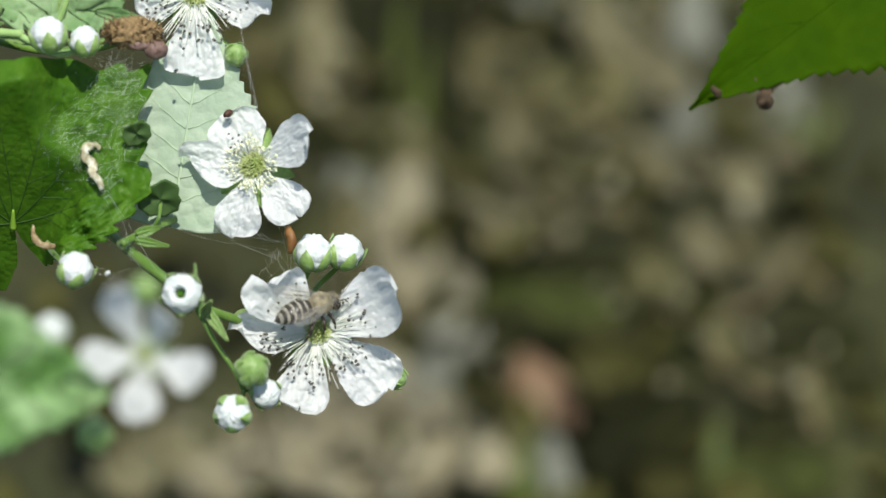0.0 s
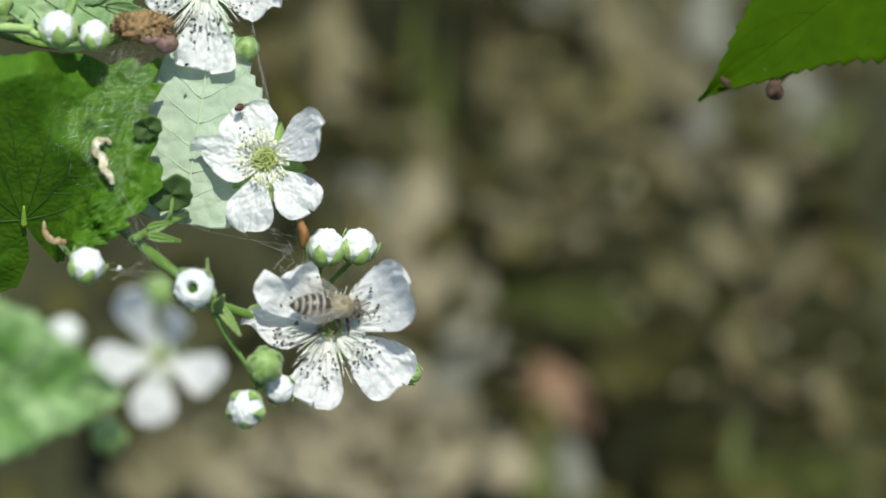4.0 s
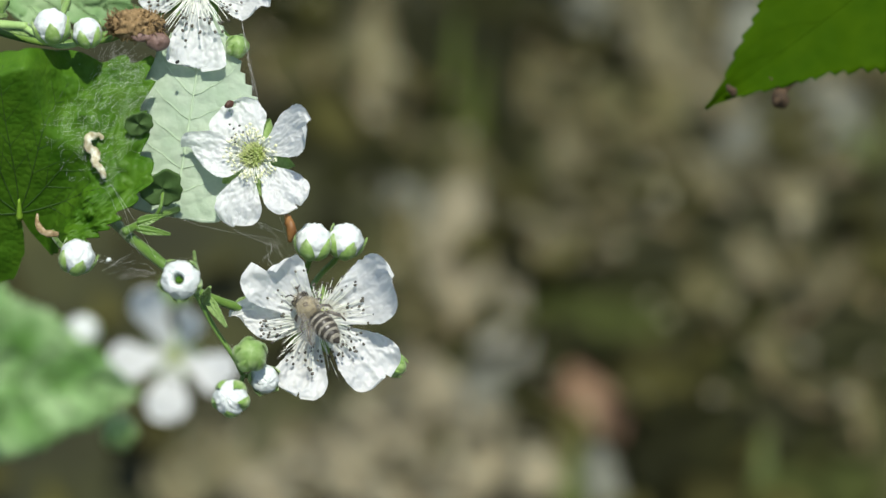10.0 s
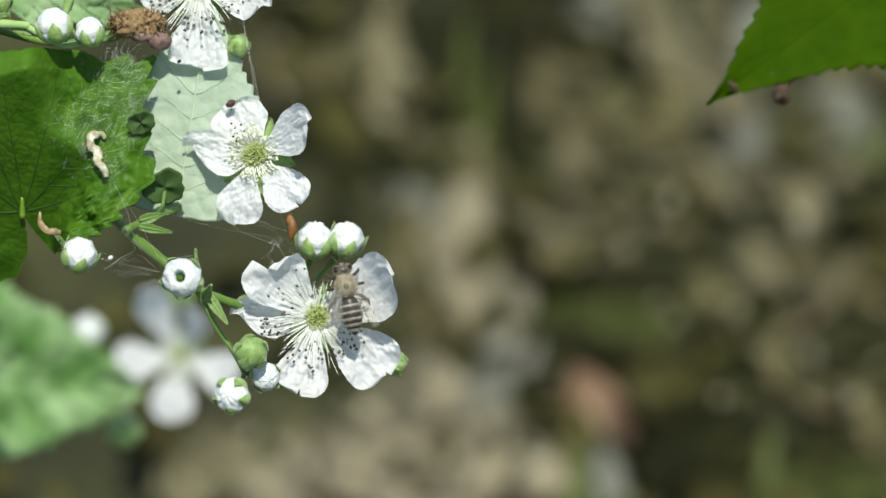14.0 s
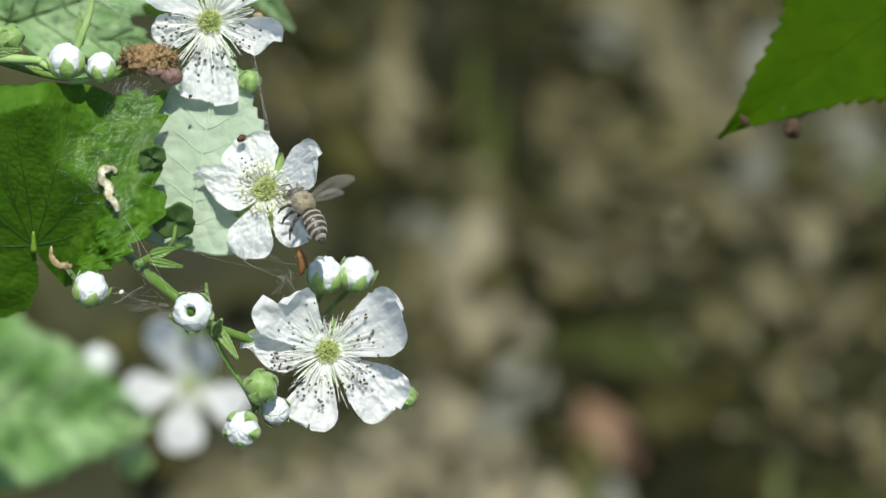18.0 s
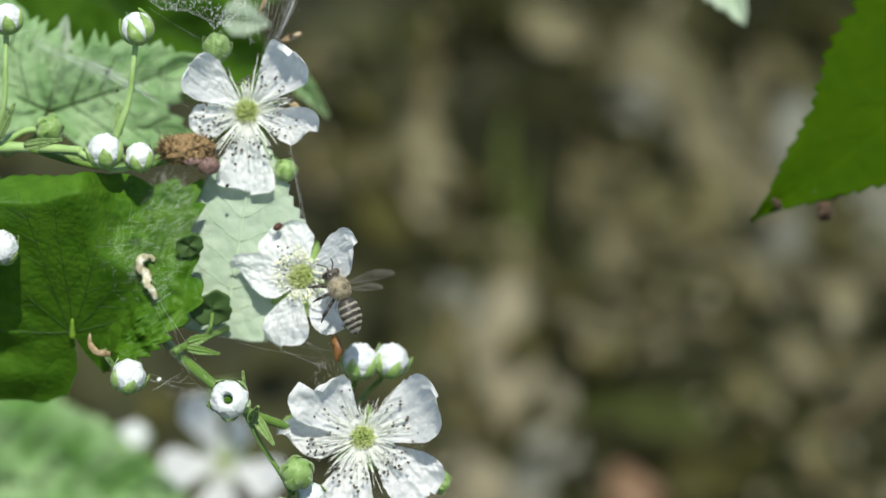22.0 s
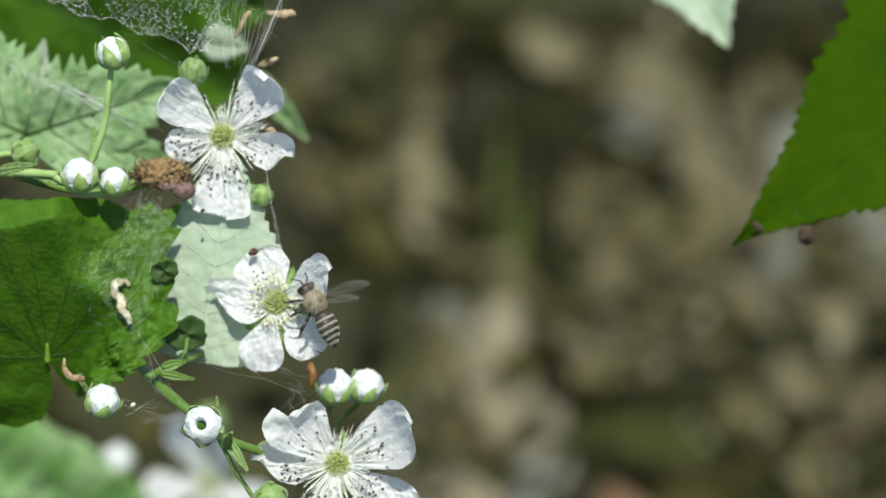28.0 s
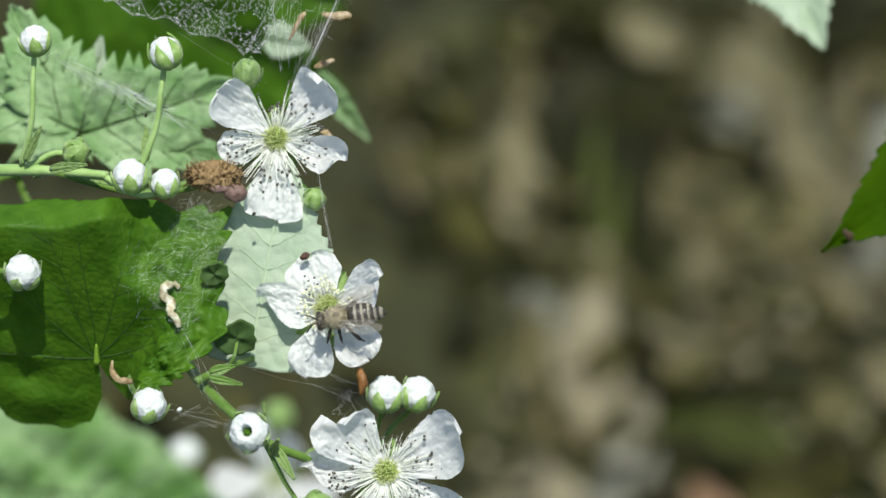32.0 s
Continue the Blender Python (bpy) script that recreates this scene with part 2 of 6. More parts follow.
LITTER_PALE = surface("litter_pale", [(0.25, (0.0899, 0.0832, 0.0420)), (0.75, (0.1668, 0.1559, 0.0871))], 60, 0.9, 0.6, 300, depth=0.002, object_random=0.2, spec=0.2)
LITTER_MID = surface("litter_mid", [(0.25, (0.0492, 0.0478, 0.0178)), (0.75, (0.0896, 0.0848, 0.0358))], 60, 0.9, 0.6, 300, depth=0.002, object_random=0.25, spec=0.2)
LITTER_RED = surface("litter_red", [(0.3, (0.1380, 0.0854, 0.0475)), (0.7, (0.2208, 0.1406, 0.0874))], 60, 0.85, 0.6, 300, depth=0.002, spec=0.2)
STONE = surface("stone", [(0.3, (0.1039, 0.1078, 0.0806)), (0.7, (0.2028, 0.2078, 0.1632))], 70, 0.9, 0.7, 400, depth=0.002, object_random=0.2, spec=0.2)
LITTER_GREY = surface("leaf_weathered", [(0.25, (0.215, 0.212, 0.165)), (0.75, (0.340, 0.335, 0.275))], 60, 0.9, 0.6, 300, depth=0.002, spec=0.2)
CRUMB = surface("litter_crumb", [(0.3, (0.1520, 0.1400, 0.0800)), (0.7, (0.3360, 0.3160, 0.2120))], 300, 0.7, 0.5, 900, depth=0.001, island=0.5, spec=0.3)
# near-black soil colour: holds the shade of the ground's dark zones
SOIL_SHADE = surface("soil_shade", [(0.3, (0.0069, 0.0076, 0.0012)), (0.7, (0.0230, 0.0246, 0.0040))], 50, 0.95, 0.8, 300, depth=0.004, object_random=0.3, spec=0.2)
MOSS = surface("moss", [(0.3, (0.0231, 0.0315, 0.0041)), (0.7, (0.0666, 0.0792, 0.0177))], 60, 0.9, 0.8, 700, depth=0.003, spec=0.2)
GRASS = surface("grass", [(0.3, (0.062, 0.088, 0.006)), (0.7, (0.110, 0.145, 0.014))], 100, 0.6, through_light=0.35)


def wing_material():
    m, nt, out = material("bee_wing")
    g = node(nt, "ShaderNodeBsdfPrincipled", Roughness=0.2)
    g.inputs["Base Color"].default_value = (0.66, 0.63, 0.56, 1)
    tr = nt.nodes.new("ShaderNodeBsdfTransparent")
    tr.inputs[0].default_value = (0.97, 0.955, 0.92, 1)
    ms = nt.nodes.new("ShaderNodeMixShader")
    ms.inputs[0].default_value = 0.13
    nt.links.new(tr.outputs[0], ms.inputs[1])
    nt.links.new(g.outputs[0], ms.inputs[2])
    nt.links.new(ms.outputs[0], out.inputs[0])
    return m


WING = wing_material()

# ---------------------------------------------------------------- mesh helpers
WHERE = {}


def thing(name, place, label, category, group="", m=None):
    e = new(name)
    e.empty_display_size = 0.01
    e.matrix_basis = m or Matrix.Translation(place)
    WHERE[e] = e.matrix_basis.copy()
    return tagged(e, label, category, group)


def mesh(name, verts, faces, mats, smooth=True):
    me = bpy.data.meshes.new(name)
    me.from_pydata([tuple(v) for v in verts], [], faces)
    for mt in (mats if isinstance(mats, (list, tuple)) else [mats]):
        me.materials.append(mt)
    if smooth:
        me.polygons.foreach_set("use_smooth", [True] * len(me.polygons))
    me.update()
    return me


def part(name, me, parent, m, label=""):
    """One mesh object at the world pose m, as a part of parent (or on its own)."""
    ob = new(name, me)
    if parent is not None:
        ob.parent = parent
        ob.matrix_basis = WHERE[parent].inverted() @ m
    else:
        ob.matrix_basis = m
    WHERE[ob] = m.copy()
    if label:
        tagged(ob, label)
    return ob


def join(pieces):
    vs, fs = [], []
    for v, f in pieces:
        o = len(vs)
        vs.extend(v)
        fs.extend([tuple(i + o for i in q) for q in f])
    return vs, fs


def spline(points, n):
    """Catmull-Rom through the points, n steps a span."""
    pts = [Vector(p) for p in points]
    out = []
    for i in range(len(pts) - 1):
        a, b, c, d = pts[max(i - 1, 0)], pts[i], pts[i + 1], pts[min(i + 2, len(pts) - 1)]
        for k in range(n):
            t = k / n
            out.append(0.5 * ((2 * b) + (c - a) * t + (2 * a - 5 * b + 4 * c - d) * t * t + (3 * b - a - 3 * c + d) * t ** 3))
    out.append(pts[-1])
    return out


def tube(pts, r0, r1, sides=6, cap=True, wob=0.0):
    pts = [Vector(p) for p in pts]
    vs, fs, n = [], [], len(pts)
    for i, p in enumerate(pts):
        d = (pts[min(i + 1, n - 1)] - pts[max(i - 1, 0)])
        d = d.normalized() if d.length > 1e-12 else Vector((0, 0, 1))
        a = d.orthogonal().normalized() if i == 0 else (a - d * a.dot(d)).normalized()
        b = d.cross(a)
        r = r0 + (r1 - r0) * i / max(n - 1, 1)
        if wob:
            r *= 1 + wob * noise.noise(p * 900)
        for k in range(sides):
            t = 2 * math.pi * k / sides
            vs.append(p + (a * math.cos(t) + b * math.sin(t)) * r)
    for i in range(n - 1):
        for k in range(sides):
            k2 = (k + 1) % sides
            fs.append((i * sides + k, i * sides + k2, (i + 1) * sides + k2, (i + 1) * sides + k))
    if cap:
        fs.append(tuple(range(sides))[::-1])
        fs.append(tuple((n - 1) * sides + k for k in range(sides)))
    return vs, fs


def ball(c, rx, ry, rz, nu=12, nv=8, rough=0.0, freq=300.0, turn=None):
    """A ball in local coordinates, with a rough skin."""
    vs, fs = [], []
    c = Vector(c)
    for j in range(nv + 1):
        ph = math.pi * j / nv
        for i in range(nu):
            th = 2 * math.pi * i / nu
            v = Vector((rx * math.sin(ph) * math.cos(th), ry * math.sin(ph) * math.sin(th), rz * math.cos(ph)))
            if rough:
                v *= 1 + rough * noise.noise((v + c) * freq)
            if turn:
                v = turn @ v
            vs.append(c + v)
    for j in range(nv):
        for i in range(nu):
            i2 = (i + 1) % nu
            fs.append((j * nu + i, (j + 1) * nu + i, (j + 1) * nu + i2, j * nu + i2))
    return vs, fs


def grid_faces(nu, nv):
    return [(j * (nu + 1) + i, j * (nu + 1) + i + 1, (j + 1) * (nu + 1) + i + 1, (j + 1) * (nu + 1) + i) for j in range(nv) for i in range(nu)]


# ---------------------------------------------------------------- the ground
def build_ground():
    n = 60
    vs = []
    for j in range(n + 1):
        for i in range(n + 1):
            # cells grow outwards from the lit patch under the bramble
            u, v = 2 * i / n - 1, 2 * j / n - 1
            x = 0.08 + 0.9 * u + 400 * u ** 9
            y = 1.1 + 0.9 * v + 400 * v ** 9
            near = max(0.0, 1 - math.hypot(x, y - 1.1) / 6)
            z = 0.012 * noise.noise(Vector((x * 5, y * 5, 0))) * near + 0.02 * noise.noise(Vector((x * 0.6, y * 0.6, 4))) * (1 - near)
            vs.append((x, y, z))
    g = part("ground", mesh("ground", vs, grid_faces(n, n), SOIL), None, Matrix())
    tagged(g, "brown woodland soil with leaf litter", "ground", kind="structure")


def curled(size, width, curl, seed, nu=6, nv=4):
    """A dead leaf, curled, pointed at both ends."""
    vs = []
    for j in range(nv + 1):
        v = 2 * j / nv - 1
        for i in range(nu + 1):
            s = i / nu
            w = width * math.sin(math.pi * min(0.98, max(0.02, s))) ** 0.7
            x = (s - 0.5) * size
            y = v * w / 2
            z = curl * size * (4 * (s - 0.5) ** 2 * 0.4 + v * v * 0.35) + 0.12 * size * noise.noise(Vector((x * 60 + seed, y * 60, seed)))
            vs.append(Vector((x, y, z)))
    return vs, grid_faces(nu, nv)


def build_litter():
    rng = random.Random(5)
    pieces = []
    for k in range(1700):
        x, y = rng.gauss(0.1, 0.55), rng.gauss(1.15, 0.55)
        size = rng.uniform(0.012, 0.04)
        vs, fs = curled(size, size * rng.uniform(0.35, 0.75), rng.uniform(0.1, 0.9), k, 4, 3)
        m = pose(x, y, rng.uniform(0.004, 0.018), rng.uniform(-40, 40), rng.uniform(-40, 40), rng.uniform(0, 360))
        pieces.append(([m @ v for v in vs], fs))
    vs, fs = join(pieces)
    ob = part("leaf_litter", mesh("leaf_litter", vs, fs, LITTER), None, Matrix())
    tagged(ob, "curled brown dead leaves scattered on soil", "leaf litter", kind="stuff")


# ---------------------------------------------------------------- leaves
def blade(length, width, teeth, fold, pleat, bend, seed, asym=0.0, ruffle=0.0, point=1.0, jag=0.13, blunt=0.75):
    """A toothed bramble leaflet along y, its upper face to z, with folds between its side veins."""
    nu, nv = teeth * 4, 28
    vs = []
    ribs = max(5, teeth // 3)
    for j in range(nu + 1):
        u = j / nu
        w = 0.5 * width * (math.sin(math.pi * min(1.0, 0.06 + 0.94 * u) ** 0.72) ** blunt) * (1 - 0.25 * point * u * u)
        if j == nu:
            w = 0.0
        for i in range(nv + 1):
            v = 2 * i / nv - 1
            a = abs(v)
            saw = (u * teeth + 0.35 * math.sin(u * 17 + seed)) % 1.0
            tooth = (jag * saw * (1 - 0.4 * u) + 0.03 * math.sin(u * 31 + seed * 2)) * a ** 6
            side = 1 + asym * (1 if v > 0 else -1)
            x = v * w * side * (1 + tooth * 1.2)
            y = u * length + tooth * length * 0.10
            ph = (u - 0.23 * a) * ribs
            z = fold * a * width * 0.5 + pleat * width * abs(math.sin(math.pi * ph)) * (0.35 + 0.65 * a) * (1 - 0.5 * a ** 4)
            z += bend * length * (u - 0.2) ** 2 * (-1)
            z += ruffle * width * noise.noise(Vector((x * 90 + seed, y * 90, seed))) + 0.45 * ruffle * width * noise.noise(Vector((x * 300, y * 300, seed)))
            vs.append(Vector((x, y, z)))
    return vs, grid_faces(nv, nu), nv, nu


def leaf(parent, base, tip, width, top, under, roll=0.0, pitch=0.0, teeth=18, fold=0.15, pleat=0.012, bend=0.15, seed=1,
         asym=0.0, ruffle=0.01, point=1.0, jag=0.13, blunt=0.75, name="leaf", label="", vein=None, fine=1.0):
    b, t = Vector((base[0], base[1], -base[2])), Vector((tip[0], tip[1], -tip[2]))
    y = (t - b)
    length = y.length
    y.normalize()
    z = Vector((0, 0, 1))
    z = (z - y * z.dot(y)).normalized()
    x = y.cross(z)
    m = Matrix.Translation(P(base)) @ VIEW @ Matrix((x, y, z)).transposed().to_4x4() @ pose(0, 0, 0, pitch, 0, 0) @ pose(0, 0, 0, 0, roll, 0)
    vs, fs, nv, nu = blade(length * MM, width * MM, teeth, fold, pleat, bend, seed, asym, ruffle, point, jag, blunt)
    me = mesh(name, vs, fs, [top, under])
    ob = part(name, me, parent, m, label)
    so = ob.modifiers.new("thickness", "SOLIDIFY")
    so.thickness, so.offset, so.material_offset = 0.00025, -1, 1
    # midrib and side veins, standing proud of the blade
    mid = nv // 2
    lift = Vector((0, 0, 0.00005))
    pcs = [tube([vs[j * (nv + 1) + mid] + lift for j in range(0, nu, 2)], 0.00045 * fine, 0.00012, 5)]
    ribs = max(5, teeth // 3)
    for k in range(1, ribs):
        j0 = int(nu * k / ribs * 0.92)
        for s in (-1, 1):
            line = []
            for q in range(0, 7):
                j = min(nu - 1, int(j0 + nu * 0.16 * q / 6))
                line.append(vs[j * (nv + 1) + mid + s * q * 2] + lift)
            pcs.append(tube(line, 0.00022 * fine, 0.00008 * fine, 4))
    v2, f2 = join(pcs)
    part("vein", mesh("vein", v2, f2, vein or VEIN), ob, m)
    return ob


# ---------------------------------------------------------------- flowers
def petal_mesh(reach, width, seed, lift=12, curl=0, side=(0, 0), broad=0.66, blunt=2.4, claw=0.16, slant=0.0, notch=0.0, notch_at=0.0, skew=0.0, cup=0.08, crumple=1.0):
    """A crumpled petal along y. lift: degrees at its base; curl: degrees more towards the tip; side: how far each margin
    turns up; broad: where it is widest; blunt: 2 is a round tip, more is squarer; slant and notch shape the tip."""
    nu, nv = 44, 50
    path = [(0.0, 0.0)]
    for j in range(nv):
        s = (j + 0.5) / nv
        a = radians(lift + curl * min(1.0, max(0.0, (s - 0.30) / 0.45)) ** 1.3)
        path.append((path[-1][0] + math.cos(a) / nv, path[-1][1] + math.sin(a) / nv))
    size = reach / path[-1][0]
    vs = []
    for j in range(nv + 1):
        s = j / nv
        if s < broad:
            t = s / broad
            w = claw + (1 - claw) * (0.45 * t + 0.55 * t * t * (3 - 2 * t))
        else:
            w = max(0.0, 1 - ((s - broad) / (1.0001 - broad)) ** blunt) ** (1 / blunt)
        for i in range(nu + 1):
            v = 2 * i / nu - 1
            ragged = 1 + 0.10 * s * noise.noise(Vector((s * 5.0 + seed, math.copysign(2.0, v), seed * 3.1))) + 0.035 * noise.noise(Vector((s * 19, v * 3, seed)))
            x = v * w * width * 0.5 * ragged + skew * width * s * s
            y = path[j][0] * size
            y += reach * s * s * (slant * v - notch * math.exp(-((v - notch_at) / 0.22) ** 2) * s * s)
            y += reach * s * s * (0.035 * noise.noise(Vector((v * 2.4, seed * 1.7, 0.3))) + 0.022 * noise.noise(Vector((v * 9.0, seed, 1.3))))
            turn = side[0] if v < 0 else side[1]
            z = path[j][1] * size + cup * width * v * v * w + turn * width * max(0.0, abs(v) - 0.15) ** 1.7 * w * min(1.0, s * 1.8)
            z += crumple * 0.0012 * s * noise.noise(Vector((x * 190, y * 160, seed)))
            z += crumple * 0.0009 * (0.25 + 0.75 * s) * noise.noise(Vector((x * 640, y * 300, seed * 2)))
            z += crumple * (0.00060 * abs(noise.noise(Vector((x * 1100, y * 700, seed * 5)))) + 0.00022 * noise.noise(Vector((x * 2600, y * 1900, seed))))
            z += crumple * 0.0010 * s * s * abs(v) ** 3 * math.sin(s * 15 + seed * 2.3 + v * 2)
            vs.append(Vector((x, y, z)))
    return mesh("petal", vs, grid_faces(nu, nv), PETAL)


def sepal_mesh(length, width, bend):
    nu, nv = 6, 10
    vs = []
    for j in range(nv + 1):
        s = j / nv
        w = math.sin(math.pi * (0.22 + 0.76 * s)) * width / 2
        for i in range(nu + 1):
            v = 2 * i / nu - 1
            vs.append(Vector((v * w, s * length, bend * length * s * s + 0.25 * width * v * v)))
    return mesh("sepal", vs, grid_faces(nu, nv), SEPAL)


def flower(parent, c, petals, stamens, reach, seed, tilt=(0, 0), aged=False, label=""):
    """petals: rows of angle, reach, width (mm) and the shape of each."""
    m = at(c, tilt[0], tilt[1], 0)
    rng = random.Random(seed)
    # receptacle with its crowd of styles
    pcs = []
    count = 90 if not aged else 110
    for k in range(count):
        q = math.sqrt((k + 0.5) / count)
        a, r = k * 2.399963, 0.0019 * q
        base = Vector((r * 0.8 * math.cos(a), r * 0.8 * math.sin(a), 0.0009 * (1 - q * q)))
        lean = 0.85 * q + rng.uniform(-0.15, 0.15)
        d = Vector((lean * math.cos(a), lean * math.sin(a), 1.0)).normalized()
        ln = rng.uniform(0.0011, 0.0019)
        pcs.append(tube([base, base + d * ln * 0.6, base + d * ln + Vector((rng.uniform(-1, 1), rng.uniform(-1, 1), 0)) * 0.00015], 0.00013, 0.00011, 4))
        pcs.append(ball(base + d * ln, 0.00017, 0.00017, 0.00013, 5, 3))
    v, f = join(pcs)
    fl = part("flower", mesh("flower", v, f, PISTIL), parent, m, label)
    part("receptacle", mesh("receptacle", *ball((0, 0, 0.0), 0.0021, 0.0021, 0.0010, 14, 8), RECEPTACLE), fl, m)
    for k, (ang, ln, wd, shape) in enumerate(petals):
        me = petal_mesh(ln * MM - 0.0013, wd * MM, seed * 7 + k * 3.3, **shape)
        part("petal", me, fl, m @ pose(0, 0, 0.0001 * k, 0, 0, ang - 90) @ pose(0, 0.0013, 0))
    sm = sepal_mesh(0.0056, 0.0036, -0.12) if not aged else sepal_mesh(0.0066, 0.0044, -0.05)
    angs = sorted(p[0] for p in petals)
    for k in range(5):
        gap = (angs[k] + (angs[(k + 1) % 5] + (360 if k == 4 else 0))) / 2
        part("sepal", sm, fl, m @ pose(0, 0, -0.0008, 0, 0, gap - 90) @ pose(0, 0.001, 0, -6, 0, 0))
    tip_mat = ANTHER_PALE if aged else ANTHER
    for k in range(stamens):
        a = (k + rng.uniform(-0.5, 0.5)) * 2.399963
        L = reach[0] + (reach[1] - reach[0]) * rng.random() ** 0.8
        # shorter where no petal lies behind
        clear = min(abs((math.degrees(a) - p[0] + 180) % 360 - 180) for p in petals)
        L *= MM * (0.62 if clear > 36 else 1.0)
        up = rng.uniform(0.25, 0.75) if not aged else rng.uniform(0.5, 1.6)
        d = Vector((math.cos(a), math.sin(a), up)).normalized()
        p0 = Vector((math.cos(a), math.sin(a), 0)) * 0.0020
        bow = rng.uniform(0.2, 0.7) if not aged else rng.uniform(-0.4, 0.9)
        p1 = p0 + d * L * 0.5 + Vector((rng.uniform(-0.25, 0.25), rng.uniform(-0.25, 0.25), bow)) * MM
        p2 = p0 + d * L + Vector((rng.uniform(-1, 1), rng.uniform(-1, 1), rng.uniform(-1.4, 0.2))) * 0.0006
        sz = rng.uniform(0.00021, 0.00031) if not aged else rng.uniform(0.00017, 0.00028)
        fv, ff = tube(spline([p0, p1, p2], 3), 0.00010, 0.00006, 4, False)
        tv, tf = ball(p2, sz * 1.25, sz, sz * 0.85, 6, 4, turn=Matrix.Rotation(a + rng.uniform(-1, 1), 3, "Z"))
        v, f = join([(fv, ff), (tv, tf)])
        me = mesh("stamen", v, f, [FILAMENT, tip_mat])
        me.polygons.foreach_set("material_index", [0] * len(ff) + [1] * len(tf))
        part("stamen", me, fl, m)
    return fl


# ---------------------------------------------------------------- buds
def bud_meshes():
    out = {}
    for kind in ("white", "hole", "green"):
        vs, fs = [], []
        nu, nv = 40, 24
        for j in range(nv + 1):
            ph = math.pi * j / nv
            for i in range(nu):
                th = 2 * math.pi * i / nu
                r = 1.0
                if kind != "green":
                    # five petals wrapped over each other, creased
                    sw = (th + 1.2 * ph) * 5 / (2 * math.pi)
                    r += 0.07 * (sw % 1.0 - 0.5) * math.sin(ph)
                    r += 0.10 * noise.noise(Vector((math.cos(th) * 3.2, math.sin(th) * 3.2, ph * 2.0)))
                    r += 0.035 * noise.noise(Vector((math.cos(th) * 7.0, math.sin(th) * 7.0, ph * 3.0)))
                else:
                    r += 0.04 * math.cos(5 * th) * math.sin(ph)
                z = math.cos(ph)
                if kind == "hole" and ph < 0.40:
                    z = z - 1.5 * (1 - ph / 0.40) ** 1.0
                if kind == "green":
                    z *= 1.12
                vs.append(Vector((r * math.sin(ph) * math.cos(th), r * math.sin(ph) * math.sin(th), r * z)))
        for j in range(nv):
            for i in range(nu):
                i2 = (i + 1) % nu
                fs.append((j * nu + i, (j + 1) * nu + i, (j + 1) * nu + i2, j * nu + i2))
        out[kind] = mesh("bud_" + kind, vs, fs, BUD_GREEN if kind == "green" else BUD_WHITE)
    # one sepal hugging the bud's ball from its stalk upwards
    for name, reach in (("low", 2.0), ("high", 2.5)):
        vs = []
        nu, nv = 6, 12
        for j in range(nv + 1):
            s = j / nv
            ph = math.pi - 0.05 - reach * s
            w = 0.68 * math.sin(math.pi * (0.5 + 0.5 * s)) ** 0.55 if s < 1 else 0.02
            for i in range(nu + 1):
                v = 2 * i / nu - 1
                th = v * w * (0.95 if s < 0.9 else 0.7)
                r = 1.03 + 0.12 * (1 - v * v) + 0.16 * max(0, s - 0.8) / 0.2
                vs.append(Vector((r * math.sin(ph) * math.cos(th), r * math.sin(ph) * math.sin(th), r * math.cos(ph))))
        out[name] = mesh("sepal_" + name, vs, grid_faces(nu, nv), SEPAL_BUD)
    return out


BUDS = bud_meshes()


def bud(parent, c, r, kind, tip, seed=0, sepals="low", label=""):
    """tip: the way the bud points, in the spray's axes (x right, y up, z out towards the viewer)."""
    d = Vector(tip).normalized()
    q = d.to_track_quat("Z", "Y").to_matrix().to_4x4()
    m = Matrix.Translation(P(c)) @ VIEW @ q @ pose(0, 0, 0, 0, 0, seed * 37) @ Matrix.Scale(r * MM, 4)
    ob = part("bud", BUDS[kind], parent, m, label)
    for k in range(5):
        part("sepal", BUDS[sepals], ob, m @ pose(0, 0, 0, 0, 0, 72 * k + seed * 11))
    if kind == "hole":
        part("pistil", mesh("pistil", *ball((0, 0, 0.40), 0.20, 0.19, 0.2, 14, 10, 0.3, 4), LEAF_TOP), ob, m)
    return ob


def stem(parent, pts, r0, r1, mat=None, name="stem", label="", hairs=0):
    ps = [P(q) for q in spline(pts, 6)]
    o = ps[0].copy()
    loc = [p - o for p in ps]
    pcs = [tube(loc, r0 * MM, r1 * MM, 8, wob=0.12)]
    rng = random.Random(int(r0 * 1000 + len(pts) * 7))
    for k in range(hairs):
        i = rng.randrange(len(loc))
        d = Vector((rng.uniform(-1, 1), rng.uniform(-1, 1), rng.uniform(-1, 1))).normalized()
        r = (r0 + (r1 - r0) * i / len(loc)) * MM
        pcs.append(tube([loc[i] + d * r * 0.8, loc[i] + d * (r + rng.uniform(0.0003, 0.0009))], 0.00005, 0.00002, 3, False))
    v, f = join(pcs)
    return part(name, mesh(name, v, f, mat or STEM), parent, Matrix.Translation(o), label)


def bract(parent, base, tip, width, mat=None, seed=1, roll=0):
    return leaf(parent, base, tip, width, mat or SEPAL, mat or SEPAL, roll=roll, teeth=5, fold=0.3, pleat=0.0, bend=0.1, seed=seed, ruffle=0.02, name="bract", vein=mat or SEPAL)


build_ground()
build_litter()

# ---------------------------------------------------------------- the flowering bramble
BASE = Vector((-0.22, 0.52, 0.0))
bramble = thing("bramble", BASE, "flowering bramble with white blossoms, round buds and toothed leaves", "bramble")


def mm_of(w):
    d = Vector(w) - ORIGIN
    return (d.dot(RIGHT) / MM, d.dot(UP) / MM, d.dot(BACK) / MM)


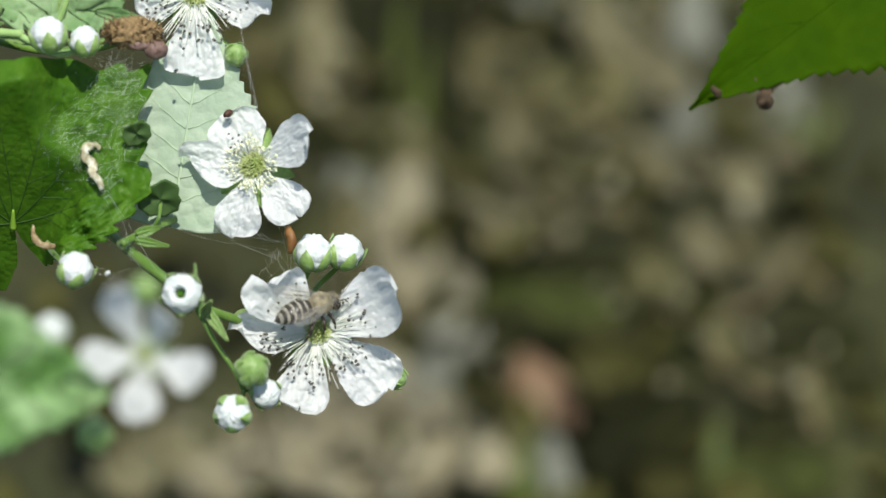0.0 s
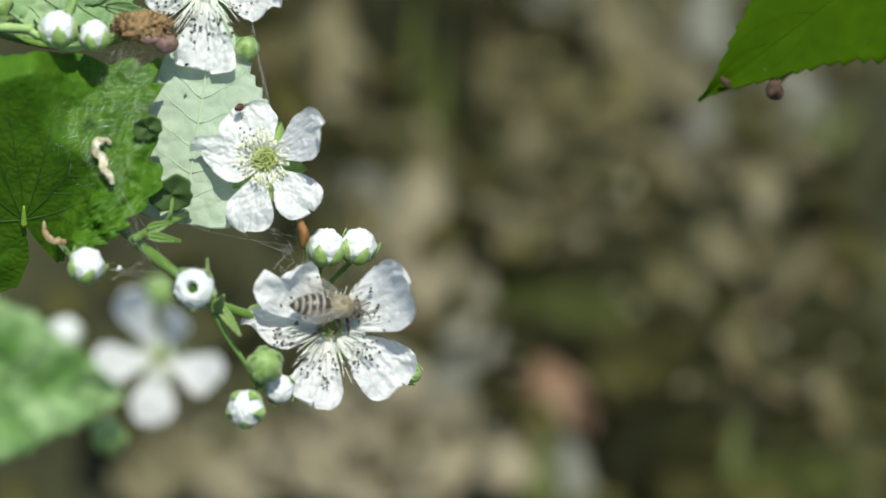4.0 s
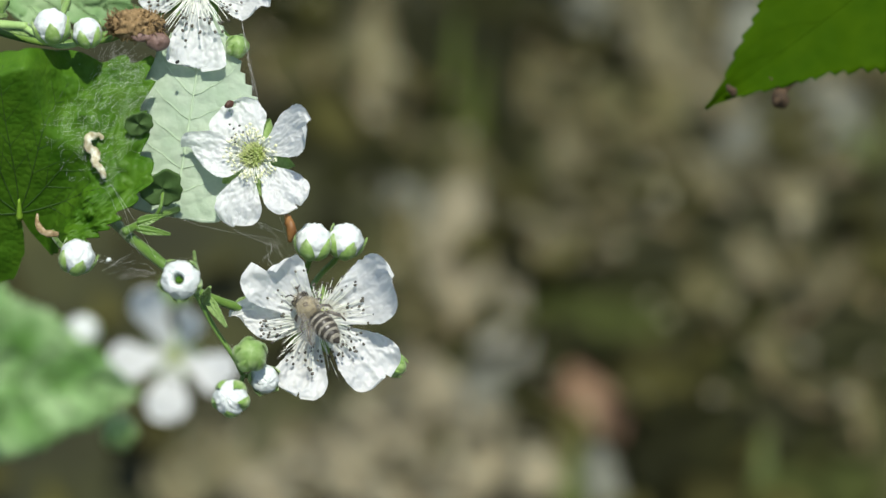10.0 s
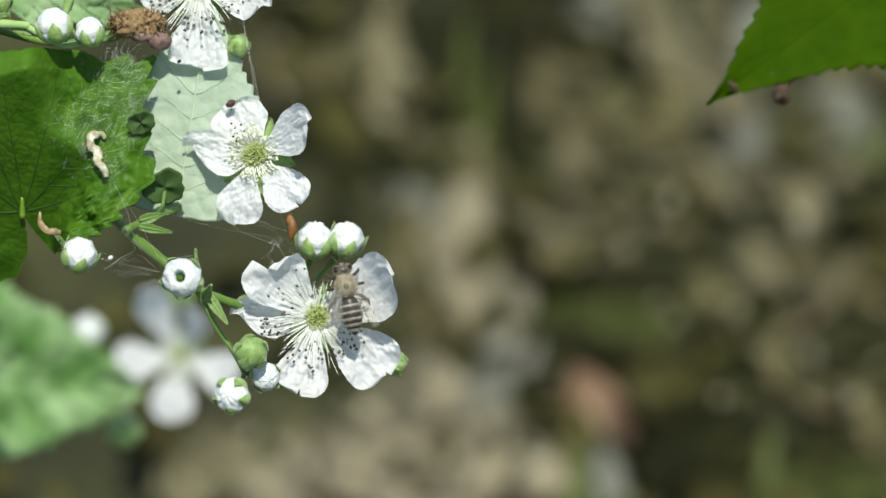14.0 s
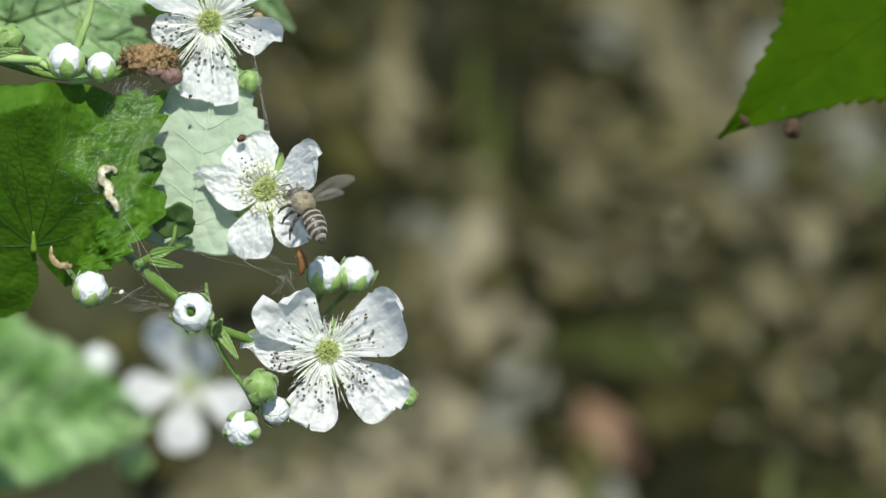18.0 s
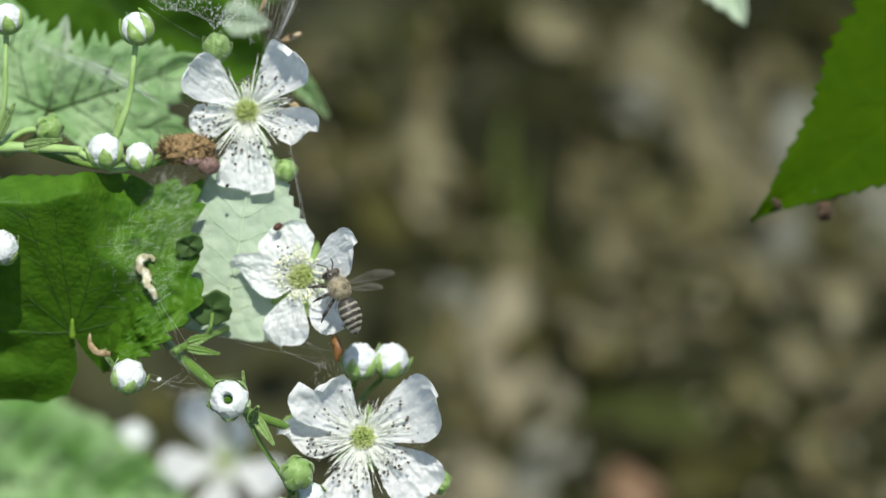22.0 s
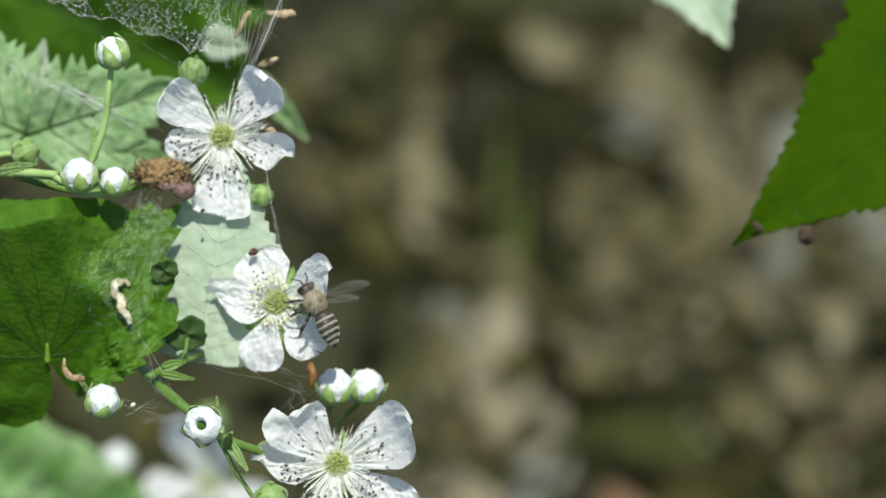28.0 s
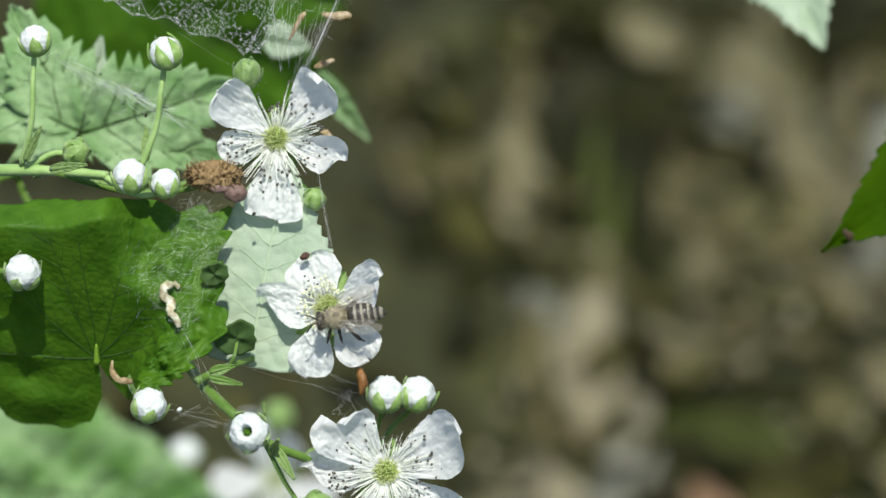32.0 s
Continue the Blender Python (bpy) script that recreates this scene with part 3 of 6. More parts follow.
ROOT = mm_of(BASE)
stem(bramble, [ROOT, mm_of((-0.20, 0.515, 0.2)), mm_of((-0.15, 0.50, 0.36)), (-127.9, 11.5, 40.0), (-114.7, 29.2, 30.0), (-104.9, 38.5, 15.0), (-96.2, 39.0, 5.0), (-84.7, 38.9, 1.0), (-74.6, 38.2, -2.0)], 2.6, 0.7, STEM_PALE, hairs=60)
stem(bramble, [(-127.9, 11.5, 40.0), (-104.2, 11.9, 25.0), (-77.8, 11.9, 40.0), (-64.9, 5.6, 24.0), (-56.6, 0.1, 3.0), (-49.4, -5.1, -5.0), (-43.5, -9.9, -3.0), (-36.8, -12.7, 2.0), (-29.1, -15.3, 10.0), (-23.5, -15.7, 10.0)], 1.3, 0.7, hairs=120)
stem(bramble, [(-44.0, -9.9, -3.0), (-40.5, -16.4, -3.0), (-37.3, -21.2, -3.0), (-35.4, -25.0, -2.0)], 0.5, 0.4)
stem(bramble, [(-35.4, -25.0, -2.0), (-35.9, -27.1, -4.0), (-36.8, -29.3, -7.0)], 0.42, 0.5)
stem(bramble, [(-35.4, -25.0, -2.0), (-33.6, -25.2, -1.0), (-31.7, -25.5, -2.0)], 0.4, 0.4)
stem(bramble, [(-57.1, 0.9, -2.0), (-52.1, 3.7, 4.0), (-46.7, 6.1, 12.0), (-40.5, 9.4, 12.0), (-34.7, 14.6, 10.0)], 0.75, 0.6, hairs=40)
stem(bramble, [(-28.0, -15.0, 8.0), (-26.8, -10.2, 16.0), (-25.3, -5.6, 17.0), (-23.6, -1.4, 13.0)], 0.5, 0.55)
stem(bramble, [(-27.1, -13.8, 12.0), (-23.3, -7.2, 20.0), (-20.2, -4.1, 19.0), (-17.8, -1.4, 15.0)], 0.5, 0.55)
stem(bramble, [(-64.8, -3.9, -5.0), (-68.9, -1.4, 0.0), (-71.6, 1.6, 12.0), (-67.6, 5.2, 18.0)], 0.55, 0.5)
stem(bramble, [(-88.4, 61.7, -4.0), (-88.6, 54.4, -4.0), (-89.1, 47.3, -2.0), (-91.5, 40.0, 2.0)], 0.45, 0.65, STEM_PALE, hairs=40)
stem(bramble, [(-64.1, 60.0, -4.0), (-64.8, 53.8, -4.0), (-65.9, 47.2, -2.0), (-68.8, 40.0, 0.0)], 0.5, 0.65, STEM_PALE, hairs=40)
stem(bramble, [(-81.3, 41.9, 2.0), (-85.6, 42.2, 2.0), (-90.2, 39.6, 2.0)], 0.5, 0.6, STEM_PALE)
stem(bramble, [(-75.9, 38.5, -1.0), (-72.8, 36.6, -3.0), (-70.0, 36.2, -3.0)], 0.6, 0.6, STEM_PALE)
stem(bramble, [(-75.3, 38.0, -1.0), (-69.5, 34.7, -1.0), (-64.1, 35.3, -2.0)], 0.5, 0.5, STEM_PALE)
stem(bramble, [(-84.5, 38.6, 0.0), (-70.7, 35.6, 6.0), (-56.6, 39.3, 10.0), (-45.1, 44.5, 6.0)], 0.7, 0.6)
stem(bramble, [(-50.5, 57.0, 6.0), (-49.5, 51.0, 10.0), (-47.2, 44.5, 10.0)], 0.5, 0.55, STEM_PALE)
stem(bramble, [(-37.3, 34.7, 6.0), (-40.6, 38.5, 9.0), (-45.2, 43.2, 11.0)], 0.45, 0.5)
stem(bramble, [(-117.2, 29.5, 40.0), (-101.0, 39.3, 32.0), (-97.4, 35.3, 34.0), (-89.8, 21.1, 34.0), (-78.3, 3.9, 12.0)], 0.9, 0.7, hairs=20)
stem(bramble, [(-89.6, 19.5, -5.5), (-96.5, 20.8, -8.0), (-113.4, 24.7, 25.0)], 0.6, 0.7)

# blossoms
flower(bramble, (-22.5, -14.9, 5.0), [
    (23, 14.8, 12.4, dict(lift=22, curl=44, side=(0.1, 0.2), blunt=2.8, broad=0.56, claw=0.34, slant=-0.03)),
    (139, 12.6, 12.0, dict(lift=22, curl=30, side=(0.12, 0.0), blunt=3.4, broad=0.66, claw=0.30, slant=-0.20, notch=0.07, notch_at=-0.05)),
    (185, 14.8, 8.0, dict(lift=4, curl=10, side=(0.05, 0.35), blunt=2.0, broad=0.55, slant=0.10, skew=0.20)),
    (256, 14.8, 9.6, dict(lift=2, curl=10, side=(0.05, 0.10), blunt=3.6, broad=0.72, notch=0.10, notch_at=-0.25, slant=-0.03, crumple=1.3)),
    (320, 16.6, 11.2, dict(lift=0, curl=-12, blunt=3.4, broad=0.70, notch=0.05, notch_at=-0.3, slant=-0.03, crumple=1.5)),
], 175, (3.2, 9.6), 3, (-8, 3), label="open white blossom with dark-tipped stamens")
flower(bramble, (-34.1, 14.9, 5.0), [
    (22, 12.0, 8.8, dict(lift=36, curl=16, side=(0.0, 0.1), blunt=3.0, broad=0.60, slant=-0.09, crumple=0.8)),
    (116, 11.0, 10.8, dict(lift=0, curl=-4, cup=0.02, blunt=2.4, broad=0.52, claw=0.45, crumple=1.0)),
    (186, 12.0, 8.4, dict(lift=6, curl=-6, side=(0.05, 0.2), blunt=2.2, broad=0.40, claw=0.45, skew=0.36, slant=0.12)),
    (254, 13.2, 8.6, dict(lift=-2, curl=-16, blunt=2.6, broad=0.66, claw=0.05, slant=0.02)),
    (312, 12.6, 8.4, dict(claw=0.05, lift=2, curl=4, side=(0.0, 0.2), blunt=3.2, broad=0.64, notch=0.08, notch_at=0.3, crumple=1.4)),
], 165, (1.4, 4.0), 8, (-6, -4), aged=True, label="ageing white blossom with pale stamens")
flower(bramble, (-44.7, 46.0, 6.0), [
    (46, 13.4, 10.2, dict(lift=18, curl=50, blunt=2.8, broad=0.64, notch=0.12, notch_at=-0.55)),
    (145, 12.4, 9.0, dict(lift=24, curl=34, side=(0.25, 0.1), blunt=2.6, broad=0.62)),
    (196, 10.9, 6.4, dict(lift=6, curl=8, side=(0.05, 0.3), blunt=2.2, broad=0.60, notch=0.2, notch_at=0.0, crumple=1.4)),
    (270, 15.2, 11.0, dict(lift=0, curl=-6, blunt=3.8, broad=0.84, claw=0.24, notch=0.04, notch_at=-0.5, slant=-0.04)),
    (340, 13.2, 7.2, dict(lift=10, curl=30, side=(0.75, 0.1), blunt=3.2, broad=0.66, slant=-0.12)),
], 145, (3.0, 8.6), 12, (-4, 2), label="open white blossom with dark-tipped stamens")

# buds
bud(bramble, (-64.8, -3.6, -7.0), 3.1, "white", (0.35, 0.75, 0.5), 1)
bud(bramble, (-45.5, -7.8, -13.0), 3.5, "hole", (-0.1, 0.05, 1), 2, label="half-open white bud with a hole at its tip")
bud(bramble, (-23.5, -0.6, 10.0), 3.3, "white", (0.1, 0.85, 0.4), 3)
bud(bramble, (-17.7, -0.5, 12.0), 3.2, "white", (0.3, 0.8, 0.4), 4)
bud(bramble, (-33.5, -21.1, -9.0), 2.9, "green", (0.2, 0.3, 0.9), 5, "high", label="closed green bud")
bud(bramble, (-36.9, -28.8, -10.0), 3.1, "white", (-0.15, 0.0, 1), 6, "high")
bud(bramble, (-31.4, -25.6, -4.0), 2.6, "white", (0.3, -0.2, 0.8), 7)
bud(bramble, (-88.0, 62.3, -6.0), 2.75, "white", (-0.2, 0.9, 0.4), 8)
bud(bramble, (-63.8, 60.5, -6.0), 2.95, "white", (-0.35, 0.8, 0.5), 9, "high")
bud(bramble, (-50.2, 57.9, 4.0), 2.6, "green", (0.05, 0.5, 0.85), 10, "low", label="closed pale green bud")
bud(bramble, (-69.7, 37.9, -6.0), 3.1, "white", (-0.1, 0.85, 0.4), 11)
bud(bramble, (-63.4, 36.8, -5.0), 2.6, "white", (-0.1, 0.85, 0.4), 12)
bud(bramble, (-81.1, 42.6, 1.0), 2.4, "green", (0.5, 0.1, 0.85), 13, "high", label="closed pale green bud")
bud(bramble, (-88.4, 19.9, -8.5), 3.2, "white", (0.3, 0.6, 0.7), 14)
bud(bramble, (-37.2, 35.0, 5.0), 2.0, "green", (0.3, 0.4, 0.8), 15, "high", label="closed pale green bud")
bud(bramble, (-8.9, -23.4, 15.0), 2.1, "green", (0.7, -0.3, 0.3), 16, "high", label="closed green bud")

# the large dark leaf: a heart-shaped blade round its stalk, its top margin folded back, its near margin crumpled
LEAF_RIM = [(-66, 3), (-52, 9), (-22, 13.5), (0, 20), (14, 23.3), (34, 28), (48, 33), (64, 31.5), (90, 28.5), (112, 30), (135, 36), (160, 31), (180, 26), (210, 22), (236, 16), (256, 12.6), (268, 8), (278, 2)]
LEAF_BASE = (-78.0, 4.6, 10.0)


def smooth(x, a, b):
    t = min(1.0, max(0.0, (x - a) / (b - a)))
    return t * t * (3 - 2 * t)


def leaf_height(x, y):
    """How far the leaf stands out, in mm, at x to the right of its stalk and y above it."""
    ridge = 24.3 + 0.10 * x + 0.5 * math.sin(x * 0.35)
    over = y - ridge
    z = 0.85 * (y - max(0.0, over)) - 0.95 * 0.5 * (over + math.hypot(over, 0.8))
    ang, r = math.degrees(math.atan2(y, x)), math.hypot(x, y)
    edge = 3.8 + 6.5 * math.exp(-((y - 7) / 7.0) ** 2)
    mask = smooth(x, edge, edge + 7.0)
    flat = 9.0 - 0.12 * (y - 8) - 0.10 * (x - 14)
    z += mask * (flat - z)
    z += 0.55 * smooth(r, 3, 12) * abs(math.sin(math.radians(ang) * 4.5 + 0.5)) * (1 - 0.6 * mask)
    fold = smooth(r, 6, 14) * smooth(-ang, -32, -8)
    z += fold * 0.7 * math.sin(math.radians(ang) * 7 + 0.45 * r)
    q = Vector((x, y, 3.0))
    z += (0.05 + mask) * (1.3 * noise.noise(q * 0.26) + 1.3 * noise.noise(q * 0.50) + 0.95 * abs(noise.noise(q * 0.95)) + 0.45 * noise.noise(q * 1.9))
    return z + 0.5 * noise.noise(q * 0.12)


def on_leaf(x, y, out):
    """A point of the spray, out mm before the leaf's face."""
    return (x, y, LEAF_BASE[2] - leaf_height(x - LEAF_BASE[0], y - LEAF_BASE[1]) - out)


def rim(ang):
    for (a, ra), (b, rb) in zip(LEAF_RIM, LEAF_RIM[1:]):
        if a <= ang <= b:
            return ra + (rb - ra) * smooth(ang, a, b)
    return 2.0


def crumpled_leaf():
    nr, na = 72, 260
    lo, hi = LEAF_RIM[0][0], LEAF_RIM[-1][0]
    vs = []
    for i in range(na + 1):
        f = i / na
        ang = lo + (hi - lo) * f
        saw = (f * 40 + 0.5 * math.sin(f * 40)) % 1.0
        big = 1 + 0.05 * math.sin(f * 61)
        top = smooth(ang, 50, 62)
        r1 = rim(ang) * (1 + (big - 1) * (1 - top))
        tooth = 0.11 * math.sin(math.pi * saw ** 1.6) * (1 - 0.9 * top)
        if 8 < ang < 15:
            r1 *= 1 + 0.07 * (1 - abs(ang - 11.5) / 3.5)
        for j in range(nr + 1):
            r = r1 * (j / nr + tooth * smooth(j / nr, 0.86, 1.0))
            x, y = r * math.cos(radians(ang)), r * math.sin(radians(ang))
            vs.append(mmv(x, y, leaf_height(x, y)))
    m = Matrix.Translation(P(LEAF_BASE)) @ VIEW
    ob = part("leaf", mesh("leaf", vs, grid_faces(nr, na), [LEAF_TOP, LEAF_MID]), bramble, m, "large dark green toothed leaf with a web over it")
    so = ob.modifiers.new("thickness", "SOLIDIFY")
    so.thickness, so.offset, so.material_offset = 0.00025, -1, 1
    pcs = []
    for ang, reach in ((8, 20), (36, 25), (60, 27), (84, 26), (112, 27), (144, 26), (186, 21)):
        main = []
        for q in range(25):
            r = reach * q / 24
            a = radians(ang + 7 * math.sin(q / 24 * 2.2) * (1 if ang < 90 else -1))
            main.append((r * math.cos(a), r * math.sin(a)))
        pcs.append(tube([mmv(x, y, leaf_height(x, y) + 0.0) for x, y in main], 0.00014, 0.00005, 5, False))
        for k in (7, 11, 15, 19):
            for s in (-1, 1):
                x0, y0 = main[k]
                a = radians(ang + s * 38)
                ln = reach * (0.30 - 0.008 * k)
                pcs.append(tube([mmv(x0 + math.cos(a) * ln * q / 6, y0 + math.sin(a) * ln * q / 6, leaf_height(x0 + math.cos(a) * ln * q / 6, y0 + math.sin(a) * ln * q / 6) + 0.01) for q in range(7)], 0.00007, 0.00003, 4, False))
    v, f = join(pcs)
    part("vein", mesh("vein", v, f, VEIN), ob, m)
    low = [mmv(0.05 * q, -1.0 + 0.5 * q, leaf_height(0.05 * q, -1.0 + 0.5 * q) + 0.05) for q in range(8)]
    part("midrib", mesh("midrib", *tube(low, 0.0007, 0.0002, 6), VEIN_LIME), ob, m, "bright lime-green base of the midrib")


def mmv(x, y, z):
    return Vector((x, y, z)) * MM


# leaves
crumpled_leaf()
leaf(bramble, (-49.3, 3.8, 10.0), (-42.7, 42.8, 6.0), 28.0, LEAF_PALE, LEAF_PALE, roll=-4, teeth=24, fold=0.06, pleat=0.008, bend=0.02, seed=4, fine=0.6, ruffle=0.012, vein=VEIN_PALE, label="pale whitish underside of a toothed leaf")
stem(bramble, [(-94.2, 39.1, 26.0), (-89.6, 41.8, 30.0), (-85.9, 48.0, 30.0)], 0.6, 0.45)
leaf(bramble, (-85.7, 47.8, 29.0), (-56.3, 58.0, 33.0), 16.0, LEAF_LIGHT, LEAF_PALE, roll=10, teeth=8, fold=0.2, pleat=0.05, seed=6, ruffle=0.05, jag=0.7)
leaf(bramble, (-85.9, 47.9, 30.0), (-57.0, 43.5, 32.0), 10.5, LEAF_LIGHT, LEAF_PALE, roll=-14, teeth=8, fold=0.2, pleat=0.05, seed=7, ruffle=0.05, jag=0.7)
leaf(bramble, (-85.8, 49.5, 32.0), (-83.4, 66.7, 33.0), 6.5, LEAF_PALE, LEAF_PALE, roll=0, teeth=9, fold=0.3, pleat=0.02, seed=8, ruffle=0.03, jag=0.35, point=1.6)
leaf(bramble, (-86.1, 48.1, 28.0), (-110.7, 58.7, 28.0), 15.0, LEAF_LIGHT, LEAF_PALE, roll=0, teeth=8, fold=0.2, pleat=0.05, seed=9, ruffle=0.05, jag=0.7)
leaf(bramble, (-86.5, 48.4, 29.0), (-100.0, 72.1, 28.0), 13.0, LEAF_LIGHT, LEAF_PALE, roll=10, teeth=8, fold=0.2, pleat=0.05, seed=10, ruffle=0.05, jag=0.7)
leaf(bramble, (-116.7, 94.0, 146.0), (-50.0, 61.5, 158.0), 44.0, LEAF_TOP, LEAF_MID, roll=34, teeth=22, fold=0.10, pleat=0.02, seed=11, ruffle=0.03)
leaf(bramble, (-110.9, 105.1, 156.0), (-52.0, 84.6, 162.0), 50.0, LEAF_TOP, LEAF_MID, roll=34, teeth=22, fold=0.10, pleat=0.02, seed=12, ruffle=0.03)
leaf(bramble, (-45.4, 63.3, 68.0), (-34.8, 49.8, 72.0), 5.0, LEAF_LIGHT, LEAF_MID, roll=10, teeth=9, fold=0.2, pleat=0.01, seed=14)
leaf(bramble, (-55.2, 70.0, 62.0), (-46.2, 68.1, 62.0), 6.8, LEAF_PALE, LEAF_PALE, roll=10, teeth=9, fold=0.1, pleat=0.01, seed=19, jag=0.2)


def round_leaf(parent, c, r, lobes, seed, label):
    """A small smooth leaflet with blunt lobes, dished a little."""
    nr, na = 7, 40
    vs, fs = [Vector((0, 0, 0))], []
    for j in range(1, nr + 1):
        for i in range(na):
            t = 2 * math.pi * i / na
            q = r * MM * j / nr * (1 + lobes * (abs(math.cos(1.5 * t + seed)) - 0.6) + 0.05 * math.sin(9 * t + seed) + 0.06 * math.sin(2 * t))
            vs.append(Vector((q * math.cos(t), q * math.sin(t), 0.12 * q * (j / nr) + 0.0003 * math.sin(3 * t + seed))))
    fs += [(0, 1 + i, 1 + (i + 1) % na) for i in range(na)]
    fs += [(1 + j * na + i, 1 + (j + 1) * na + i, 1 + (j + 1) * na + (i + 1) % na, 1 + j * na + (i + 1) % na) for j in range(nr - 1) for i in range(na)]
    ob = part("leaf", mesh("leaf", vs, fs, LEAF_DUSK), parent, at(c, 34, 8, 0), label)
    so = ob.modifiers.new("thickness", "SOLIDIFY")
    so.thickness, so.offset = 0.00025, -1
    return ob


round_leaf(bramble, (-50.6, 9.0, 3.0), 3.7, 0.22, 1.2, "small dark green lobed leaflet")
round_leaf(bramble, (-54.6, 20.6, 0.0), 2.5, 0.0, 2.0, "small dark green rounded leaflet")
stem(bramble, [(-50.7, 8.6, 4.0), (-50.8, 5.7, 2.0), (-52.0, 3.7, 3.0)], 0.3, 0.4)
bract(bramble, (-54.8, 1.6, -2.0), (-48.7, 0.5, -1.0), 1.5, STEM, seed=3)
bract(bramble, (-54.7, 2.6, -1.0), (-50.3, 3.9, 0.0), 1.8, STEM, seed=4)
bract(bramble, (-41.8, -10.9, -4.0), (-38.0, -16.0, -8.0), 1.8, seed=5)
bract(bramble, (-42.4, -11.9, -4.0), (-40.8, -9.3, -10.0), 1.8, seed=6)
bract(bramble, (-37.4, -12.9, 4.0), (-33.5, -11.0, 11.0), 2.6, seed=7)
bract(bramble, (-36.0, -13.6, 5.0), (-31.7, -14.1, 13.0), 2.6, seed=8)
bract(bramble, (-43.4, -10.4, -5.0), (-43.5, -2.9, -10.0), 0.9, seed=9)
bract(bramble, (-79.2, 38.6, 0.0), (-71.8, 36.2, -3.0), 1.8, SEPAL, seed=10)
bract(bramble, (-85.0, 39.0, -3.0), (-77.7, 39.7, -8.0), 1.8, SEPAL, seed=11)
bract(bramble, (-90.4, 40.6, 0.0), (-86.9, 46.7, -4.0), 1.5, SEPAL, seed=12)
bract(bramble, (-67.9, 41.1, 0.0), (-68.1, 47.3, 0.0), 1.6, SEPAL, seed=13)

# ---------------------------------------------------------------- bramble further back
back_bramble = thing("bramble", (-0.30, 0.86, 0), "white bramble blossom and leaves further back", "bramble")
BROOT = mm_of((-0.30, 0.86, 0))
stem(back_bramble, [BROOT, mm_of((-0.27, 0.80, 0.15)), (-130.2, -36.1, 230.0), (-101.5, -27.9, 235.0), (-85.0, -30.8, 238.0), (-74.4, -28.0, 238.0)], 2.4, 0.8)
stem(back_bramble, [(-101.5, -27.9, 235.0), (-98.4, -23.6, 232.0), (-96.7, -20.8, 230.0)], 0.6, 0.6)
stem(back_bramble, [(-93.2, -29.3, 236.0), (-83.8, -37.5, 200.0), (-80.6, -43.0, 179.0)], 0.6, 0.6)
stem(back_bramble, [(-85.0, -30.8, 238.0), (-77.8, -16.7, 236.0), (-73.7, -10.4, 234.0)], 0.6, 0.6)
flower(back_bramble, (-73.7, -26.2, 234.0), [
    (55, 10.0, 8, dict(lift=55, curl=25)), (118, 15.0, 9, dict(lift=42, curl=25)), (192, 15.5, 10, dict(lift=25, curl=20)),
    (262, 17.0, 11, dict(lift=-4, curl=-10)), (335, 17.0, 11, dict(lift=22, curl=22)),
], 60, (3.5, 7), 21, (-10, 0), label="open white blossom")
bud(back_bramble, (-96.6, -20.2, 230.0), 4.0, "white", (0, 0.5, 0.8), 1)
bud(back_bramble, (-73.7, -9.9, 234.0), 3.6, "green", (0, 0.5, 0.8), 2, "high")
bud(back_bramble, (-80.3, -43.1, 176.0), 3.8, "green", (0, -0.2, 0.8), 3, "high")
# nothing casts shade here; this leaf's dapple is in its material
leaf(back_bramble, (-147.1, -26.2, 192.0), (-79.4, -35.2, 205.0), 46.0, LEAF_DAPPLED, LEAF_DAPPLED, roll=8, teeth=24, fold=0.10, pleat=0.012, bend=0.1, seed=22, ruffle=0.08, fine=2.2, vein=VEIN, label="light green toothed leaf with dappled shade in its colour")
stem(back_bramble, [(-130.2, -36.1, 230.0), (-153.2, -28.2, 215.0), (-146.8, -26.4, 194.0)], 1.0, 0.8)
leaf(back_bramble, (-158.8, -6.8, 200.0), (-123.1, -14.2, 205.0), 18.0, LEAF_MID, LEAF_PALE, roll=-20, teeth=16, fold=0.12, pleat=0.02, seed=23)

# ---------------------------------------------------------------- the shoot with a hanging leaf
SHOOT = Matrix.Translation((0.46, 0.62, 0.0))
shoot = thing("bramble_shoot", (0.46, 0.62, 0.0), "bramble shoot with a fresh green drooping leaf", "shoot")
SROOT = mm_of((0.46, 0.62, 0.0))
stem(shoot, [SROOT, mm_of((0.44, 0.60, 0.35)), mm_of((0.36, 0.58, 0.60)), (136.0, 114.3, 50.0), (135.6, 90.2, 46.0)], 2.6, 0.9)
leaf(shoot, (135.1, 89.8, 45.0), (51.8, 28.2, 38.0), 55.0, LEAF_FRESH, LEAF_FRESH, roll=8, asym=0.08, teeth=32, fold=0.05, pleat=0.002, bend=0.05, seed=31, fine=0.25, point=0.6, blunt=1.2, vein=LEAF_FRESH, label="fresh green toothed leaf hanging from the shoot")
stem(shoot, [(136.0, 114.3, 50.0), (76.7, 130.0, 80.0), (45.7, 123.1, 90.0), (35.8, 108.9, 90.0)], 1.2, 0.8)
leaf(shoot, (36.0, 108.4, 90.0), (51.5, 71.4, 80.0), 24.0, LEAF_PALE, LEAF_PALE, roll=8, teeth=18, fold=0.10, pleat=0.01, seed=32, point=1.8, jag=0.3, vein=VEIN_PALE, label="pale toothed leaf tip")

# ---------------------------------------------------------------- the bee
bee = thing("honey_bee", P((-23.7, -11.8, -10.0)), "honey bee with a brown furry thorax and banded abdomen", "bee")


def bee_part(name, vf, mat, parent=None, label="", m=None):
    v, f = vf
    return part(name, mesh(name, v, f, mat), parent or bee, WHERE[parent or bee] @ (m or Matrix()), label)


